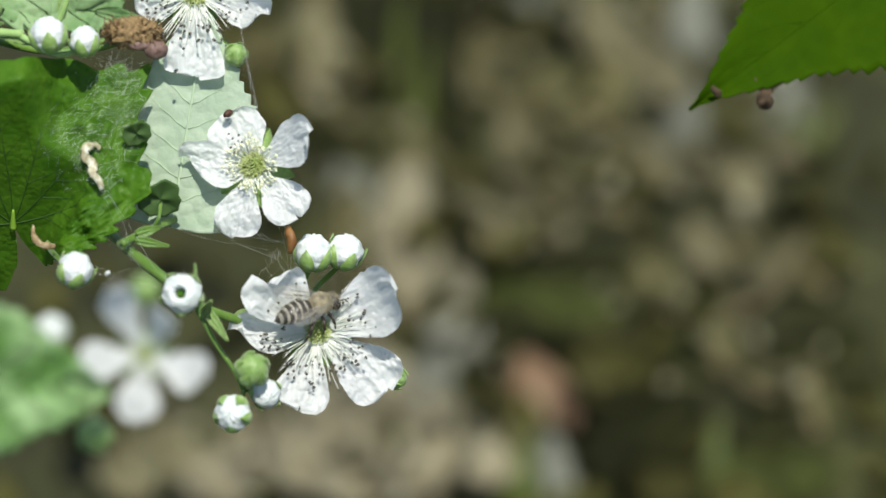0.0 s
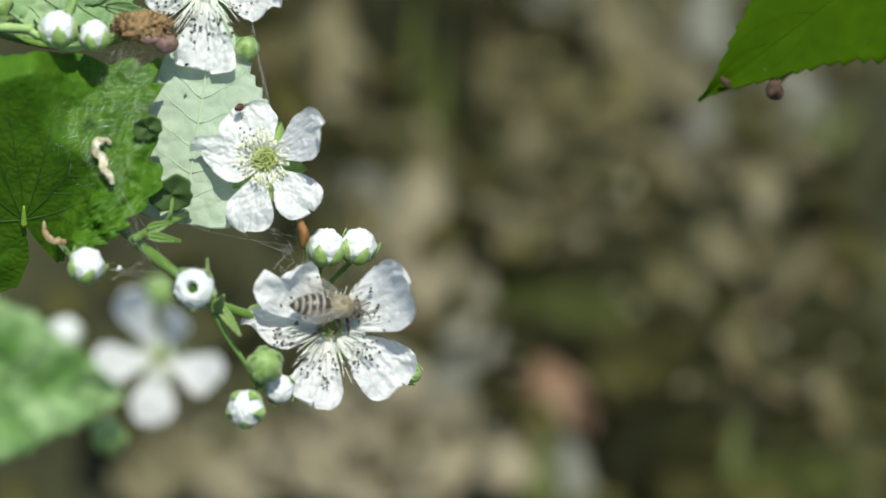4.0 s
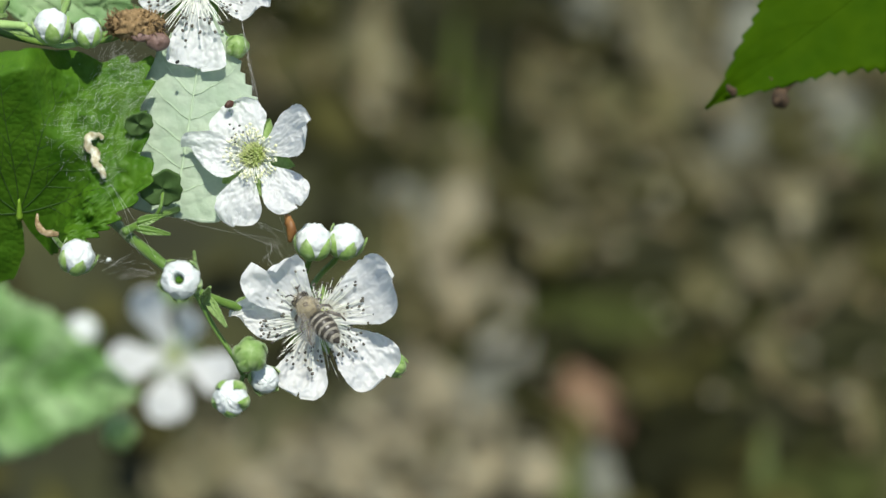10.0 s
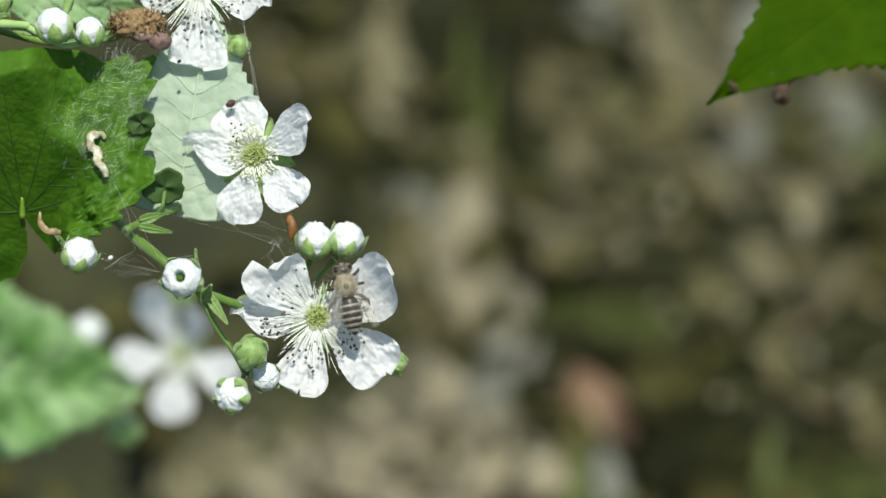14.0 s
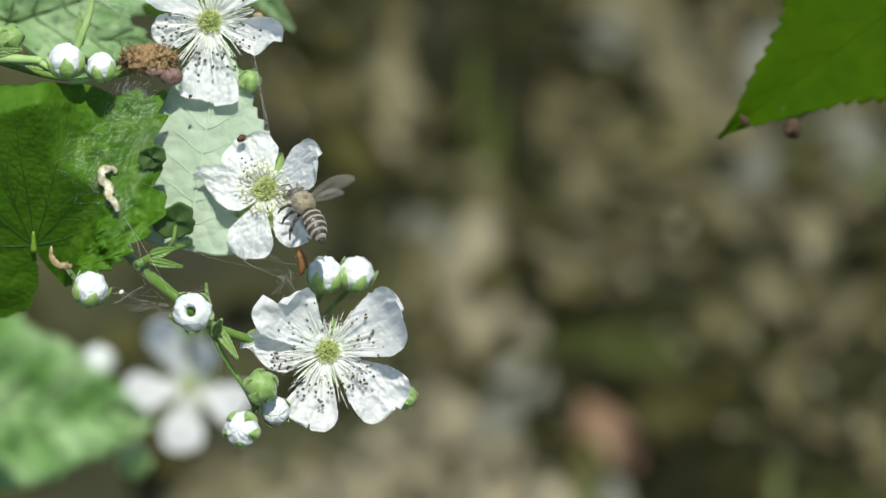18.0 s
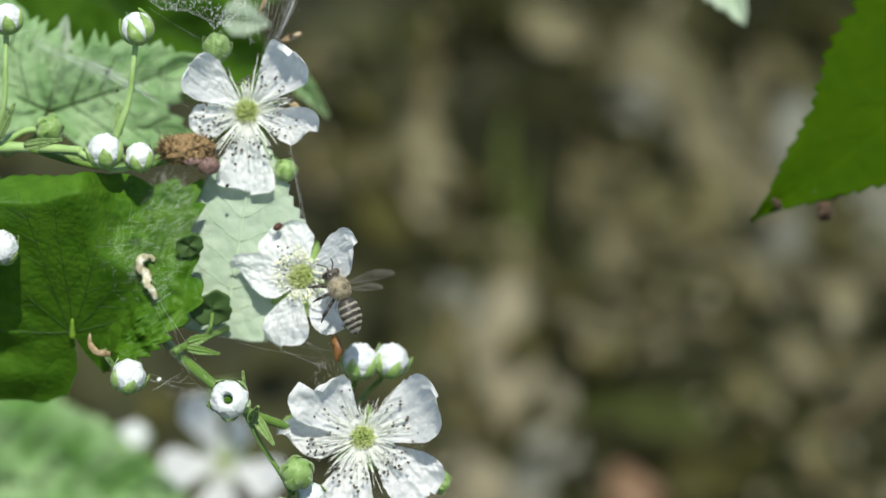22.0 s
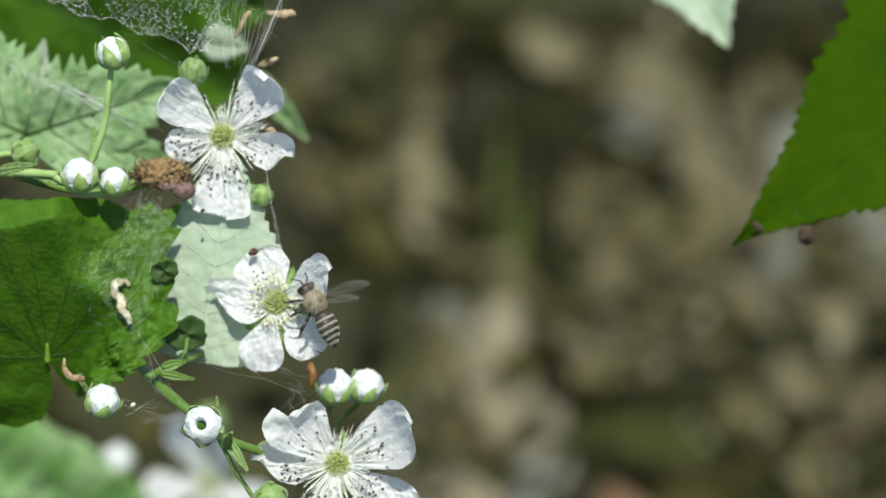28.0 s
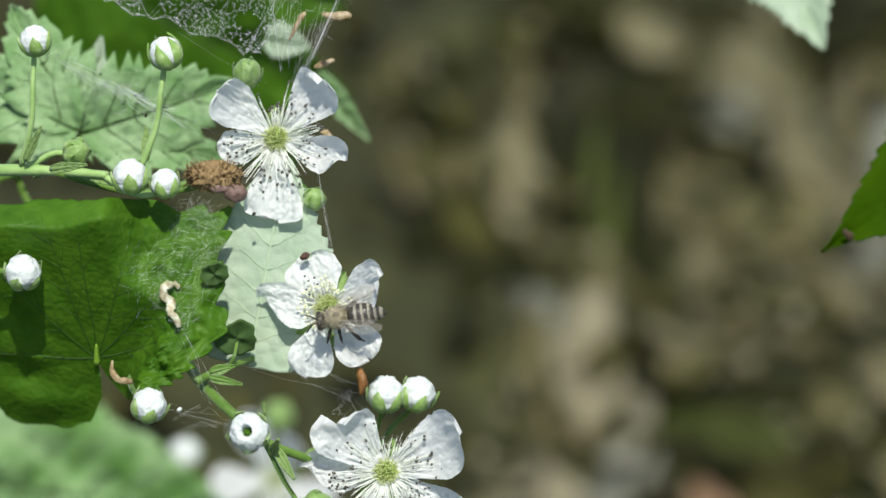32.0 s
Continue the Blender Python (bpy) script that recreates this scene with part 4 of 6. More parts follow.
def fur(c, rx, ry, rz, count, length, seed, rng_lean=0.25):
    rng = random.Random(seed)
    pcs = []
    for k in range(count):
        z = 1 - 2 * (k + 0.5) / count
        a = k * 2.399963
        q = math.sqrt(1 - z * z)
        n = Vector((q * math.cos(a), q * math.sin(a), z))
        p = Vector(c) + Vector((n.x * rx, n.y * ry, n.z * rz))
        d = (n + Vector((rng.uniform(-1, 1) - 0.3, rng.uniform(-1, 1), rng.uniform(-1, 1))) * rng_lean).normalized()
        pcs.append(tube([(p - d * 0.15) * MM, (p + d * length * rng.uniform(0.5, 1.1)) * MM], 0.00005, 0.00002, 3, False))
    return join(pcs)


def build_bee():
    thorax = bee_part("thorax", ball(mmv(1.6, 0, 0.2), 0.0021, 0.0019, 0.0018, 16, 12), BEE_HAIR, label="brown furry thorax")
    bee_part("fur", fur((1.6, 0, 0.2), 2.0, 1.8, 1.7, 2200, 0.55, 1, 0.5), BEE_HAIR, thorax)
    bee_part("scutum", ball(mmv(1.55, 0, 0.62), 0.00125, 0.00110, 0.00150, 18, 14), BEE_BACK, thorax, "bare brown back of the thorax")
    head = bee_part("head", ball(mmv(4.55, 0, -0.35), 0.00105, 0.0017, 0.0014, 14, 10), BEE_DARK, label="dark head")
    bee_part("fur", fur((4.5, 0, -0.2), 1.0, 1.45, 1.35, 260, 0.6, 2, 0.4), BEE_HAIR, head)
    for s in (-1, 1):
        bee_part("eye", ball(mmv(4.75, s * 1.25, -0.25), 0.00065, 0.00055, 0.0011, 10, 8), BEE_EYE, head)
        bee_part("antenna", tube([mmv(5.4, s * 0.4, 0.1), mmv(6.2, s * 0.8, 0.7), mmv(6.9, s * 1.3, 0.1), mmv(7.4, s * 1.7, -0.5)], 0.00014, 0.00013, 5), BEE_LEG, head)
    bee_part("tongue", tube([mmv(5.0, 0, -1.3), mmv(5.4, 0, -2.2), mmv(5.3, 0, -2.9)], 0.00028, 0.00010, 6), BEE_LEG, head)
    # abdomen: six overlapping plates, each with a pale hairy band at its front
    prof = [(-0.4, 0.8), (-0.8, 1.45), (-2.0, 1.90), (-3.4, 2.0), (-4.8, 1.80), (-6.0, 1.30), (-6.9, 0.65), (-7.5, 0.12)]

    def rad(x):
        for (a, ra), (b, rb) in zip(prof, prof[1:]):
            if b <= x <= a:
                t = (a - x) / (a - b)
                return ra + (rb - ra) * (t * t * (3 - 2 * t) * 0.4 + t * 0.6)
        return 0.1
    droop = lambda x: 0.1 - 0.028 * (x + 0.4) ** 2
    abdomen = None
    cuts = [-0.4, -1.75, -3.0, -4.2, -5.3, -6.3, -7.5]
    for k in range(6):
        a, b = cuts[k], cuts[k + 1]
        rings = []
        steps = 6
        for j in range(steps + 1):
            x = a + (b - a) * j / steps
            grow = 1.0 + 0.045 * (j / steps)
            r = max(0.05, rad(x) * grow)
            rings.append([mmv(x, r * math.cos(t), droop(x) + 0.92 * r * math.sin(t)) for t in [2 * math.pi * i / 20 for i in range(20)]])
        vs = [v for rg in rings for v in rg]
        fs = [(j * 20 + i, j * 20 + (i + 1) % 20, (j + 1) * 20 + (i + 1) % 20, (j + 1) * 20 + i) for j in range(steps) for i in range(20)]
        fs.append(tuple(range(20))[::-1])
        fs.append(tuple(steps * 20 + i for i in range(20)))
        ob = bee_part("abdomen" if k == 0 else "segment", (vs, fs), BEE_DARK, abdomen, "banded dark abdomen" if k == 0 else "")
        abdomen = abdomen or ob
        if k < 5:
            x0, x1 = b + 0.03, b - 0.44
            pcs = []
            rng = random.Random(k)
            for q in range(420):
                t = rng.uniform(0, 2 * math.pi)
                x = x0 + (x1 - x0) * rng.random() ** 0.8
                r = rad(x) * 1.035
                p = mmv(x, r * math.cos(t), droop(x) + 0.92 * r * math.sin(t))
                d = mmv(-0.16, 0.03 * math.cos(t), 0.03 * math.sin(t))
                pcs.append(tube([p, p + d], 0.00005, 0.00002, 3, False))
            ring = []
            for j in range(3):
                x = x0 + (x1 + 0.08 - x0) * j / 2
                r = rad(x) * 1.03
                ring += [mmv(x, r * math.cos(t), droop(x) + 0.92 * r * math.sin(t)) for t in [2 * math.pi * i / 20 for i in range(20)]]
            pcs.append((ring, [(j * 20 + i, j * 20 + (i + 1) % 20, (j + 1) * 20 + (i + 1) % 20, (j + 1) * 20 + i) for j in range(2) for i in range(20)]))
            bee_part("hair_band", join(pcs), BEE_BAND, abdomen)
    # legs
    for s in (-1, 1):
        for k, (x, reach, back) in enumerate([(2.9, 2.6, 1.4), (1.6, 3.2, 0.0), (0.4, 3.6, -2.6)]):
            pts = [mmv(x, s * 0.9, -1.3), mmv(x + back * 0.4, s * (0.9 + reach * 0.45), -1.7), mmv(x + back * 0.8, s * (0.9 + reach * 0.75), -3.0), mmv(x + back * 1.1, s * (0.9 + reach * 0.8), -4.4)]
            leg = bee_part("leg", join([tube(pts[:2], 0.00030, 0.00034, 6), tube(pts[1:3], 0.00026, 0.00040 if k == 2 else 0.00028, 6), tube(pts[2:], 0.00022, 0.00014, 6)]), BEE_LEG)
    return abdomen


build_bee()


def wing_mesh(length, width, seed):
    nu, nv = 10, 4
    vs = []
    for j in range(nv + 1):
        v = j / nv
        for i in range(nu + 1):
            s = i / nu
            w = width * math.sin(math.pi * (0.05 + 0.90 * s) ** 1.25) ** 0.7
            vs.append(mmv(-s * length, (v - 0.3) * w, 0.10 * math.sin(s * 7 + v * 5)))
    return mesh("wing", vs, grid_faces(nu, nv), WING)


WINGS = []
for side in (-1, 1):
    for ln, wd, x, nm in ((9.0, 2.7, 1.9, "forewing"), (6.2, 1.8, 0.7, "hindwing")):
        hinge = pose(x * MM, side * 1.3 * MM, 1.25 * MM)
        w = part(nm, wing_mesh(ln, wd * side, 1), bee, WHERE[bee] @ hinge, "clear veined wing")
        vn = join([tube([mmv(0, 0, 0.03), mmv(-ln * 0.5, -0.25 * wd * side * 0.9, 0.05), mmv(-ln * 0.95, -0.1 * wd * side, 0.05)], 0.00004, 0.00003, 4),
                   tube([mmv(0, 0, 0.03), mmv(-ln * 0.45, 0.15 * wd * side, 0.05), mmv(-ln * 0.8, 0.35 * wd * side, 0.05)], 0.00003, 0.00002, 4),
                   tube([mmv(-ln * 0.3, 0.1 * wd * side, 0.05), mmv(-ln * 0.55, 0.3 * wd * side, 0.05), mmv(-ln * 0.7, 0.5 * wd * side, 0.05)], 0.00003, 0.00002, 4),
                   tube([mmv(-ln * 0.5, -0.22 * wd * side, 0.05), mmv(-ln * 0.6, 0.22 * wd * side, 0.05)], 0.00003, 0.00002, 4),
                   tube([mmv(-ln * 0.72, -0.2 * wd * side, 0.05), mmv(-ln * 0.8, 0.15 * wd * side, 0.05), mmv(-ln * 0.9, 0.2 * wd * side, 0.05)], 0.00003, 0.00002, 4)])
        part("wing_vein", mesh("wing_vein", *vn, BEE_LEG), w, WHERE[w])
        WINGS.append((w, side, hinge, nm))


# ---------------------------------------------------------------- withered parts and caught scraps
def scrap(name, pts, r0, r1, mat, label, category, flat=0.5, parent=None, rough=0.7):
    """A small dry husk: a spindle along the points, flattened and crumpled."""
    ps = spline([P(q) for q in pts], 5)
    o = ps[0].copy()
    n = len(ps)
    vs, fs = [], []
    for i, p in enumerate(ps):
        d = (ps[min(i + 1, n - 1)] - ps[max(i - 1, 0)]).normalized()
        a = d.cross(BACK).normalized()
        b = d.cross(a)
        t = i / (n - 1)
        r = (r0 + (r1 - r0) * t) * MM * (math.sin(math.pi * (0.08 + 0.86 * t)) ** 0.6)
        for k in range(8):
            g = 2 * math.pi * k / 8
            w = 1 + rough * noise.noise(p * 1300 + Vector((k * 0.8, 0, 0)))
            vs.append(p - o + (a * math.cos(g) + b * math.sin(g) * flat) * r * w)
    for i in range(n - 1):
        for k in range(8):
            fs.append((i * 8 + k, i * 8 + (k + 1) % 8, (i + 1) * 8 + (k + 1) % 8, (i + 1) * 8 + k))
    fs += [tuple(range(8))[::-1], tuple((n - 1) * 8 + k for k in range(8))]
    ob = part(name, mesh(name, vs, fs, mat), parent, Matrix.Translation(o), "" if parent is None else label)
    if parent is None:
        tagged(ob, label, category)
    return ob


def withered_flower():
    rng = random.Random(44)
    m = at((-55.4, 38.6, 1.0))
    pcs = [ball((0, 0, 0), 0.0050, 0.0027, 0.0024, 44, 30, 0.40, 1000)]
    for k in range(650):
        x = rng.uniform(-1, 1)
        a = rng.uniform(0, 2 * math.pi)
        n = Vector((x * 0.5, math.cos(a), math.sin(a)))
        p = Vector((x * 0.0048, math.cos(a) * 0.0019 * (1 - 0.5 * x * x), math.sin(a) * 0.0019))
        q = p + (n + Vector((rng.uniform(-1, 1), rng.uniform(-1, 1), rng.uniform(-1, 1))) * 0.9) * rng.uniform(0.0003, 0.0011)
        pcs.append(tube([p, (p + q) / 2 + Vector((rng.uniform(-1, 1), rng.uniform(-1, 1), 0)) * 0.0003, q], 0.00013, 0.00008, 3))
    v, f = join(pcs)
    w = part("withered_flower", mesh("withered_flower", v, f, DRY), bramble, m, "withered brown blossom")
    v, f = join([ball((0.0042, -0.0030, 0.0002), 0.0021, 0.0018, 0.0018, 16, 12, 0.25, 700), ball((0.0015, -0.0022, 0.0010), 0.0022, 0.0009, 0.0008, 12, 8, 0.5, 900)])
    part("dried_fruit", mesh("dried_fruit", v, f, DRY_RED), w, m, "shrivelled reddish fruit")
    stem(bramble, [(-55.9, 38.3, 4.0), (-61.2, 36.3, 6.0), (-70.7, 35.4, 6.0)], 0.6, 0.6)


withered_flower()
scrap("withered_petal", [on_leaf(x, y, out) for x, y, out in ((-61.2, 17.9, 0.8), (-62.1, 18.6, 1.6), (-63.4, 18.0, 2.2), (-63.7, 16.5, 2.4), (-62.5, 15.2, 2.0), (-62.3, 13.6, 1.8), (-61.2, 12.0, 1.6), (-60.9, 10.6, 1.0))], 0.7, 1.0, PETAL_DRY, "curled tan withered petal lying on a leaf", "petal", 0.15, rough=1.0)
scrap("stipule", [(-73.1, 4.3, 0.0), (-72.7, 2.1, -2.0), (-71.1, 0.7, -3.0), (-68.9, 0.5, -2.0)], 0.4, 0.9, HUSK, "dry tan stipule", "stipule", 0.4, bramble)
scrap("seed_husk", [(-28.0, 4.0, 4.0), (-27.1, 1.7, 3.0), (-27.5, -0.8, 4.0)], 1.0, 0.85, HUSK_ORANGE, "orange-brown seed husk caught in web strands", "husk", 0.9, rough=0.4)
scrap("seed_husk", [(-36.1, 68.7, 0.0), (-33.1, 68.2, -1.0), (-30.7, 68.6, 0.0)], 0.7, 0.9, HUSK, "tan seed husk caught in the web", "husk", 0.6)
scrap("seed_husk", [(-38.9, 68.8, -2.0), (-40.1, 67.1, -2.0), (-41.9, 63.6, -1.0)], 0.6, 0.4, HUSK, "tan curled husk caught in the web", "husk", 0.5)
scrap("seed_husk", [(-38.8, 59.8, 12.0), (-36.8, 60.7, 12.0), (-35.0, 61.4, 12.0)], 0.6, 0.7, HUSK, "small tan husk behind a blossom", "husk", 0.7)
scrap("seed_husk", [(-37.2, 48.0, 12.0), (-35.9, 47.2, 12.0), (-35.0, 45.9, 12.0)], 0.7, 0.7, HUSK, "small tan husk behind a blossom", "husk", 0.7)


def pellet(q, r, mat, label):
    v, f = ball((0, 0, 0), r * MM, r * 0.75 * MM, r * 0.8 * MM, 10, 8, 0.6, 900)
    tagged(part("pellet", mesh("pellet", v, f, mat), None, at(q, 0, 0, 40)), label, "pellet", "pellets caught in silk")


for q, r in (((-44.1, 25.4, 8.0), 0.36), ((-42.6, 27.2, 8.0), 0.25), ((-47.7, 31.7, 0.0), 0.42), ((-38.2, 25.4, 7.0), 0.36), ((-56.0, 23.7, 4.0), 0.25), ((-78.0, 57.3, 6.0), 0.3), ((-70.9, 53.3, 4.0), 0.35), ((-68.9, 49.6, 4.0), 0.35), ((-74.8, 70.4, 4.0), 0.5), ((-66.0, 50.2, 4.0), 0.25)):
    pellet(q, r, SPECK, "tiny black pellet caught in silk")
pellet((-38.7, 24.2, 4.3), 0.95, DROPPING, "dark red-brown dropping on a petal")


for q in ((-38.5, 20.6, 4.0), (-37.8, 19.8, 4.0), (-37.3, 18.8, 4.0), (-38.1, 18.2, 4.0), (-36.7, 20.4, 4.0), (-37.4, 17.3, 3.0), (-36.1, 19.2, 4.0)):
    pellet(q, 0.24, SPECK, "fallen dark anther lying on a petal")


# ---------------------------------------------------------------- spider silk
def silk(name, lines, label, r=0.035):
    """lines: pairs or chains of points, in the spray's axes."""
    o = P(lines[0][0])
    rng = random.Random(len(lines))
    pcs = []
    for ln in lines:
        pts = [P(q) - o for q in ln]
        if len(pts) == 2:
            sag = (pts[0] - pts[1]).length * rng.uniform(0.0, 0.06)
            pts.insert(1, (pts[0] + pts[1]) / 2 + Vector((rng.uniform(-0.5, 0.5), 0, -1)) * sag)
        rr = r * rng.choice((0.5, 0.65, 0.8, 1.0, 1.6)) * MM
        pcs.append(tube(spline(pts, 3) if len(pts) > 2 else pts, rr, rr, 3, False))
    v, f = join(pcs)
    return tagged(part(name, mesh(name, v, f, SILK), None, Matrix.Translation(o)), label, "spider web")


def lerp3(a, b, t):
    return tuple(x + (y - x) * t for x, y in zip(a, b))


def along(chain, t):
    k = min(int(t * (len(chain) - 1)), len(chain) - 2)
    return lerp3(chain[k], chain[k + 1], t * (len(chain) - 1) - k)


def web_sheet():
    """A net of short threads between near neighbours, hung from a scalloped lower edge."""
    rng = random.Random(9)
    low = [(-80.5, 71.7, -3.0), (-70.2, 67.2, -5.0), (-60.3, 64.4, -6.0), (-50.8, 60.9, -6.0), (-46.3, 59.6, -6.0)]
    low = [along(low, k / 40) for k in range(41)]
    low = [(x, y + 2.2 * abs(math.sin(k / 40 * math.pi * 3.5 + 0.4)) * (0.6 + 0.8 * noise.noise(Vector((k * 0.33, 0, 0)))), z) for k, (x, y, z) in enumerate(low)]
    high = [(-88.4, 79.3, 0.0), (-72.2, 79.4, 0.0), (-56.7, 79.4, -2.0), (-43.6, 79.3, -3.0), (-35.7, 78.1, -3.0)]
    lines = [low] + [[(q[0] + rng.uniform(-0.35, 0.35), q[1] + rng.uniform(-0.3, 0.5), q[2]) for q in low] for _ in range(2)]
    inside = list(low)
    for k in range(3800):
        t, h = rng.random(), rng.random()
        p = lerp3(along(low, t), along(high, t), h)
        if noise.noise(Vector((p[0] * 0.20, p[1] * 0.20, 3))) < -0.22:
            continue
        inside.append((p[0], p[1], p[2] + rng.uniform(-2.0, 2.0)))
    flat = np.array(inside)[:, :2]
    for k, p in enumerate(inside):
        near = np.argsort(((flat - flat[k]) ** 2).sum(1))[1:7]
        for i in (near[0], near[2], near[5])[:rng.choice((1, 2, 2, 3))]:
            q = inside[int(i)]
            mid = lerp3(p, q, 0.5)
            lines.append([p, (mid[0] + rng.uniform(-0.2, 0.2), mid[1] + rng.uniform(-0.2, 0.2), mid[2]), q])
    for k in range(26):
        t = rng.random()
        lines.append([along(low, t), along(high, min(1, max(0, t + rng.uniform(-0.2, 0.2))))])
    # the bundle of long strands that ties it down to the blossom
    foot = [(-43.5, 57.0, -2.0), (-40.5, 55.5, -2.0), (-38.3, 57.5, -2.0)]
    head = [(-45.0, 72.0, -3.0), (-39.0, 73.5, -3.0), (-32.5, 73.0, -3.0), (-31.0, 76.0, -3.0)]
    for k in range(44):
        t = rng.random()
        a, b = along(foot, t), along(head, min(1, max(0, t + rng.uniform(-0.3, 0.3))))
        u, w = rng.uniform(0, 0.5), rng.uniform(0.55, 1.0)
        lines.append([lerp3(a, b, u), lerp3(a, b, w)])
        c = lerp3(a, b, rng.random())
        lines.append([c, (c[0] + rng.uniform(-1.6, 1.6), c[1] + rng.uniform(-1.6, 1.6), c[2])])
    for a, b in (((-38.4, 57.2, -2.0), (-32.0, 74.0, -3.0)), ((-40.0, 56.0, -2.0), (-35.0, 75.0, -3.0)), ((-51.5, 64.0, -5.0), (-47.5, 55.0, 2.0)), ((-62.0, 64.5, -5.0), (-46.5, 56.0, 2.0))):
        lines.append([a, b])
    web = silk("spider_web", lines, "dense white sheet of spider web over the leaves", 0.0135)
    pcs = []
    for k in range(150):
        q = rng.choice(inside[:41] * 12 + inside)
        pcs.append(ball(P(q) - P(lines[0][0]), *(rng.uniform(0.04, 0.13) * MM for _ in range(3)), 6, 4))
    part("silk_clot", mesh("silk_clot", *join(pcs), SILK), web, Matrix.Translation(P(lines[0][0])), "small white clots of silk")
    return web


web_sheet()


def fan(a, ends, n, seed, spread, label, r=0.012):
    rng = random.Random(seed)
    lines = []
    for k in range(n):
        e = along(ends, rng.random())
        j = lambda q, s: (q[0] + rng.uniform(-s, s), q[1] + rng.uniform(-s, s), q[2] + rng.uniform(-s, s))
        p0 = j(lerp3(a, e, rng.uniform(0, 0.75)), spread * 0.8)
        e = j(lerp3(p0, e, rng.uniform(0.4, 1.0)), spread)
        if k % 3 == 0:
            e = j(p0, spread * 2.2)
        lines.append([p0, j(lerp3(p0, e, 0.5), spread * 0.25), e])
    return silk("spider_web", lines, label, r)

def strands(seed, starts, ends, n, bow, label, r=0.009):
    """Long loose threads, each slack in its own way, some of them forked or broken off."""
    rng = random.Random(seed)
    lines = []
    for k in range(n):
        a, b = along(starts, rng.random()), along(ends, rng.random())
        if k % 3 == 1:
            b = lerp3(a, b, rng.uniform(0.3, 0.7))
        u, w = rng.uniform(0.2, 0.4), rng.uniform(0.6, 0.8)
        j = lambda q: (q[0] + rng.uniform(-bow, bow), q[1] + rng.uniform(-bow, bow), q[2] + rng.uniform(-bow, bow))
        p, q = j(lerp3(a, b, u)), j(lerp3(a, b, w))
        lines.append([a, p, q, b])
        if k % 2:
            lines.append([q, j(lerp3(q, along(ends, rng.random()), 0.7))])
    return silk("spider_web", lines, label, r)


def silk_film(corners, n, long, seed, label, r=0.0042, lies=False):
    """Short, crossing threads spread over a four-cornered patch."""
    rng = random.Random(seed)
    lines = []
    for k in range(n):
        u, v = rng.random(), rng.random()
        p = lerp3(lerp3(corners[0], corners[1], u), lerp3(corners[3], corners[2], u), v)
        g = rng.gauss(0.6, 0.7)
        d = (math.cos(g) * long * rng.uniform(0.3, 1.2), math.sin(g) * long * rng.uniform(0.3, 1.2), rng.uniform(-0.6, 0.6))
        q = tuple(i + j for i, j in zip(p, d))
        m = lerp3(p, q, 0.5)
        lines.append([p, (m[0] + rng.uniform(-0.3, 0.3), m[1] + rng.uniform(-0.3, 0.3), m[2] - rng.uniform(0, 0.4)), q])
        if lies:
            lines[-1] = [on_leaf(c[0], c[1], rng.uniform(0.3, 1.3)) for c in lines[-1]]
    return silk("spider_web", lines, label, r)


strands(1, [(-62.2, -2.6, -8.0), (-61.6, -5.6, -8.0), (-57.0, -7.8, -8.0), (-54.0, -3.4, -8.0)], [(-55.5, -3.0, -8.0), (-49.6, -6.6, -9.0), (-53.0, -7.6, -8.0)], 13, 0.5, "loose net of spider web beside a bud")
strands(2, [(-30.5, 5.5, 6.0), (-28.0, 5.0, 6.0)], [(-28.2, 1.0, 6.0), (-25.8, -3.5, 10.0), (-27.0, -9.0, 8.0)], 9, 0.35, "strands of silk below a blossom")
strands(3, [(-52.0, 4.0, 0.0), (-43.0, 3.0, 4.0), (-38.0, 5.0, 4.0)], [(-31.0, -3.0, 6.0), (-27.5, -1.0, 8.0), (-28.0, 1.5, 6.0)], 6, 0.7, "loose spider silk between buds", 0.007)
strands(4, [(-31.5, -1.0, 6.0), (-29.0, 0.5, 6.0)], [(-33.5, -4.5, 6.0), (-29.5, -5.5, 8.0), (-26.5, -4.0, 10.0)], 10, 0.8, "loose spider silk between buds")
strands(5, [(-61.2, 12.0, -4.0), (-58.0, 8.0, -4.0)], [(-54.8, -2.9, -6.0), (-49.0, -4.5, -8.0)], 4, 0.4, "single strands of silk")
pellet((-59.0, -4.3, -9.0), 0.5, BUD_WHITE, "white speck caught in silk")
strands(6, [(-37.0, 42.0, 2.0), (-36.0, 40.0, 2.0)], [(-33.5, 24.0, 3.0), (-31.8, 17.0, 2.0), (-32.5, 20.0, 2.0)], 7, 0.3, "strands of silk between two blossoms", 0.006)


silk_film([(-70.5, 20.7, -2.0), (-58.6, 35.0, 0.0), (-52.5, 25.3, -1.0), (-60.3, 7.5, -1.0)], 760, 2.4, 6, "spider silk spread over a dark leaf", 0.0065, True)
silk_film([(-64.0, 34.3, -2.0), (-55.0, 34.4, 0.0), (-54.0, 29.4, 0.0), (-61.9, 27.1, -1.0)], 80, 2.6, 7, "spider silk below a withered blossom", 0.0045)
silk_film([(-87.0, 60.9, 4.0), (-61.5, 58.2, 4.0), (-50.3, 44.2, 2.0), (-75.0, 47.4, 4.0)], 130, 4.2, 31, "thin spider silk before pale leaves", 0.005)
silk_film([(-73.4, 20.5, -6.0), (-67.8, 26.9, -3.0), (-61.5, 12.7, -1.0), (-67.5, 8.4, -2.0)], 60, 2.4, 13, "sparse spider silk on a dark leaf", 0.0065, True)
fan((-85.6, 60.2, 2.0), [(-78.4, 55.2, 4.0), (-68.4, 51.1, 2.0), (-58.5, 47.5, 0.0)], 60, 8, 1.4, "spider silk stretched over pale leaves", 0.011)
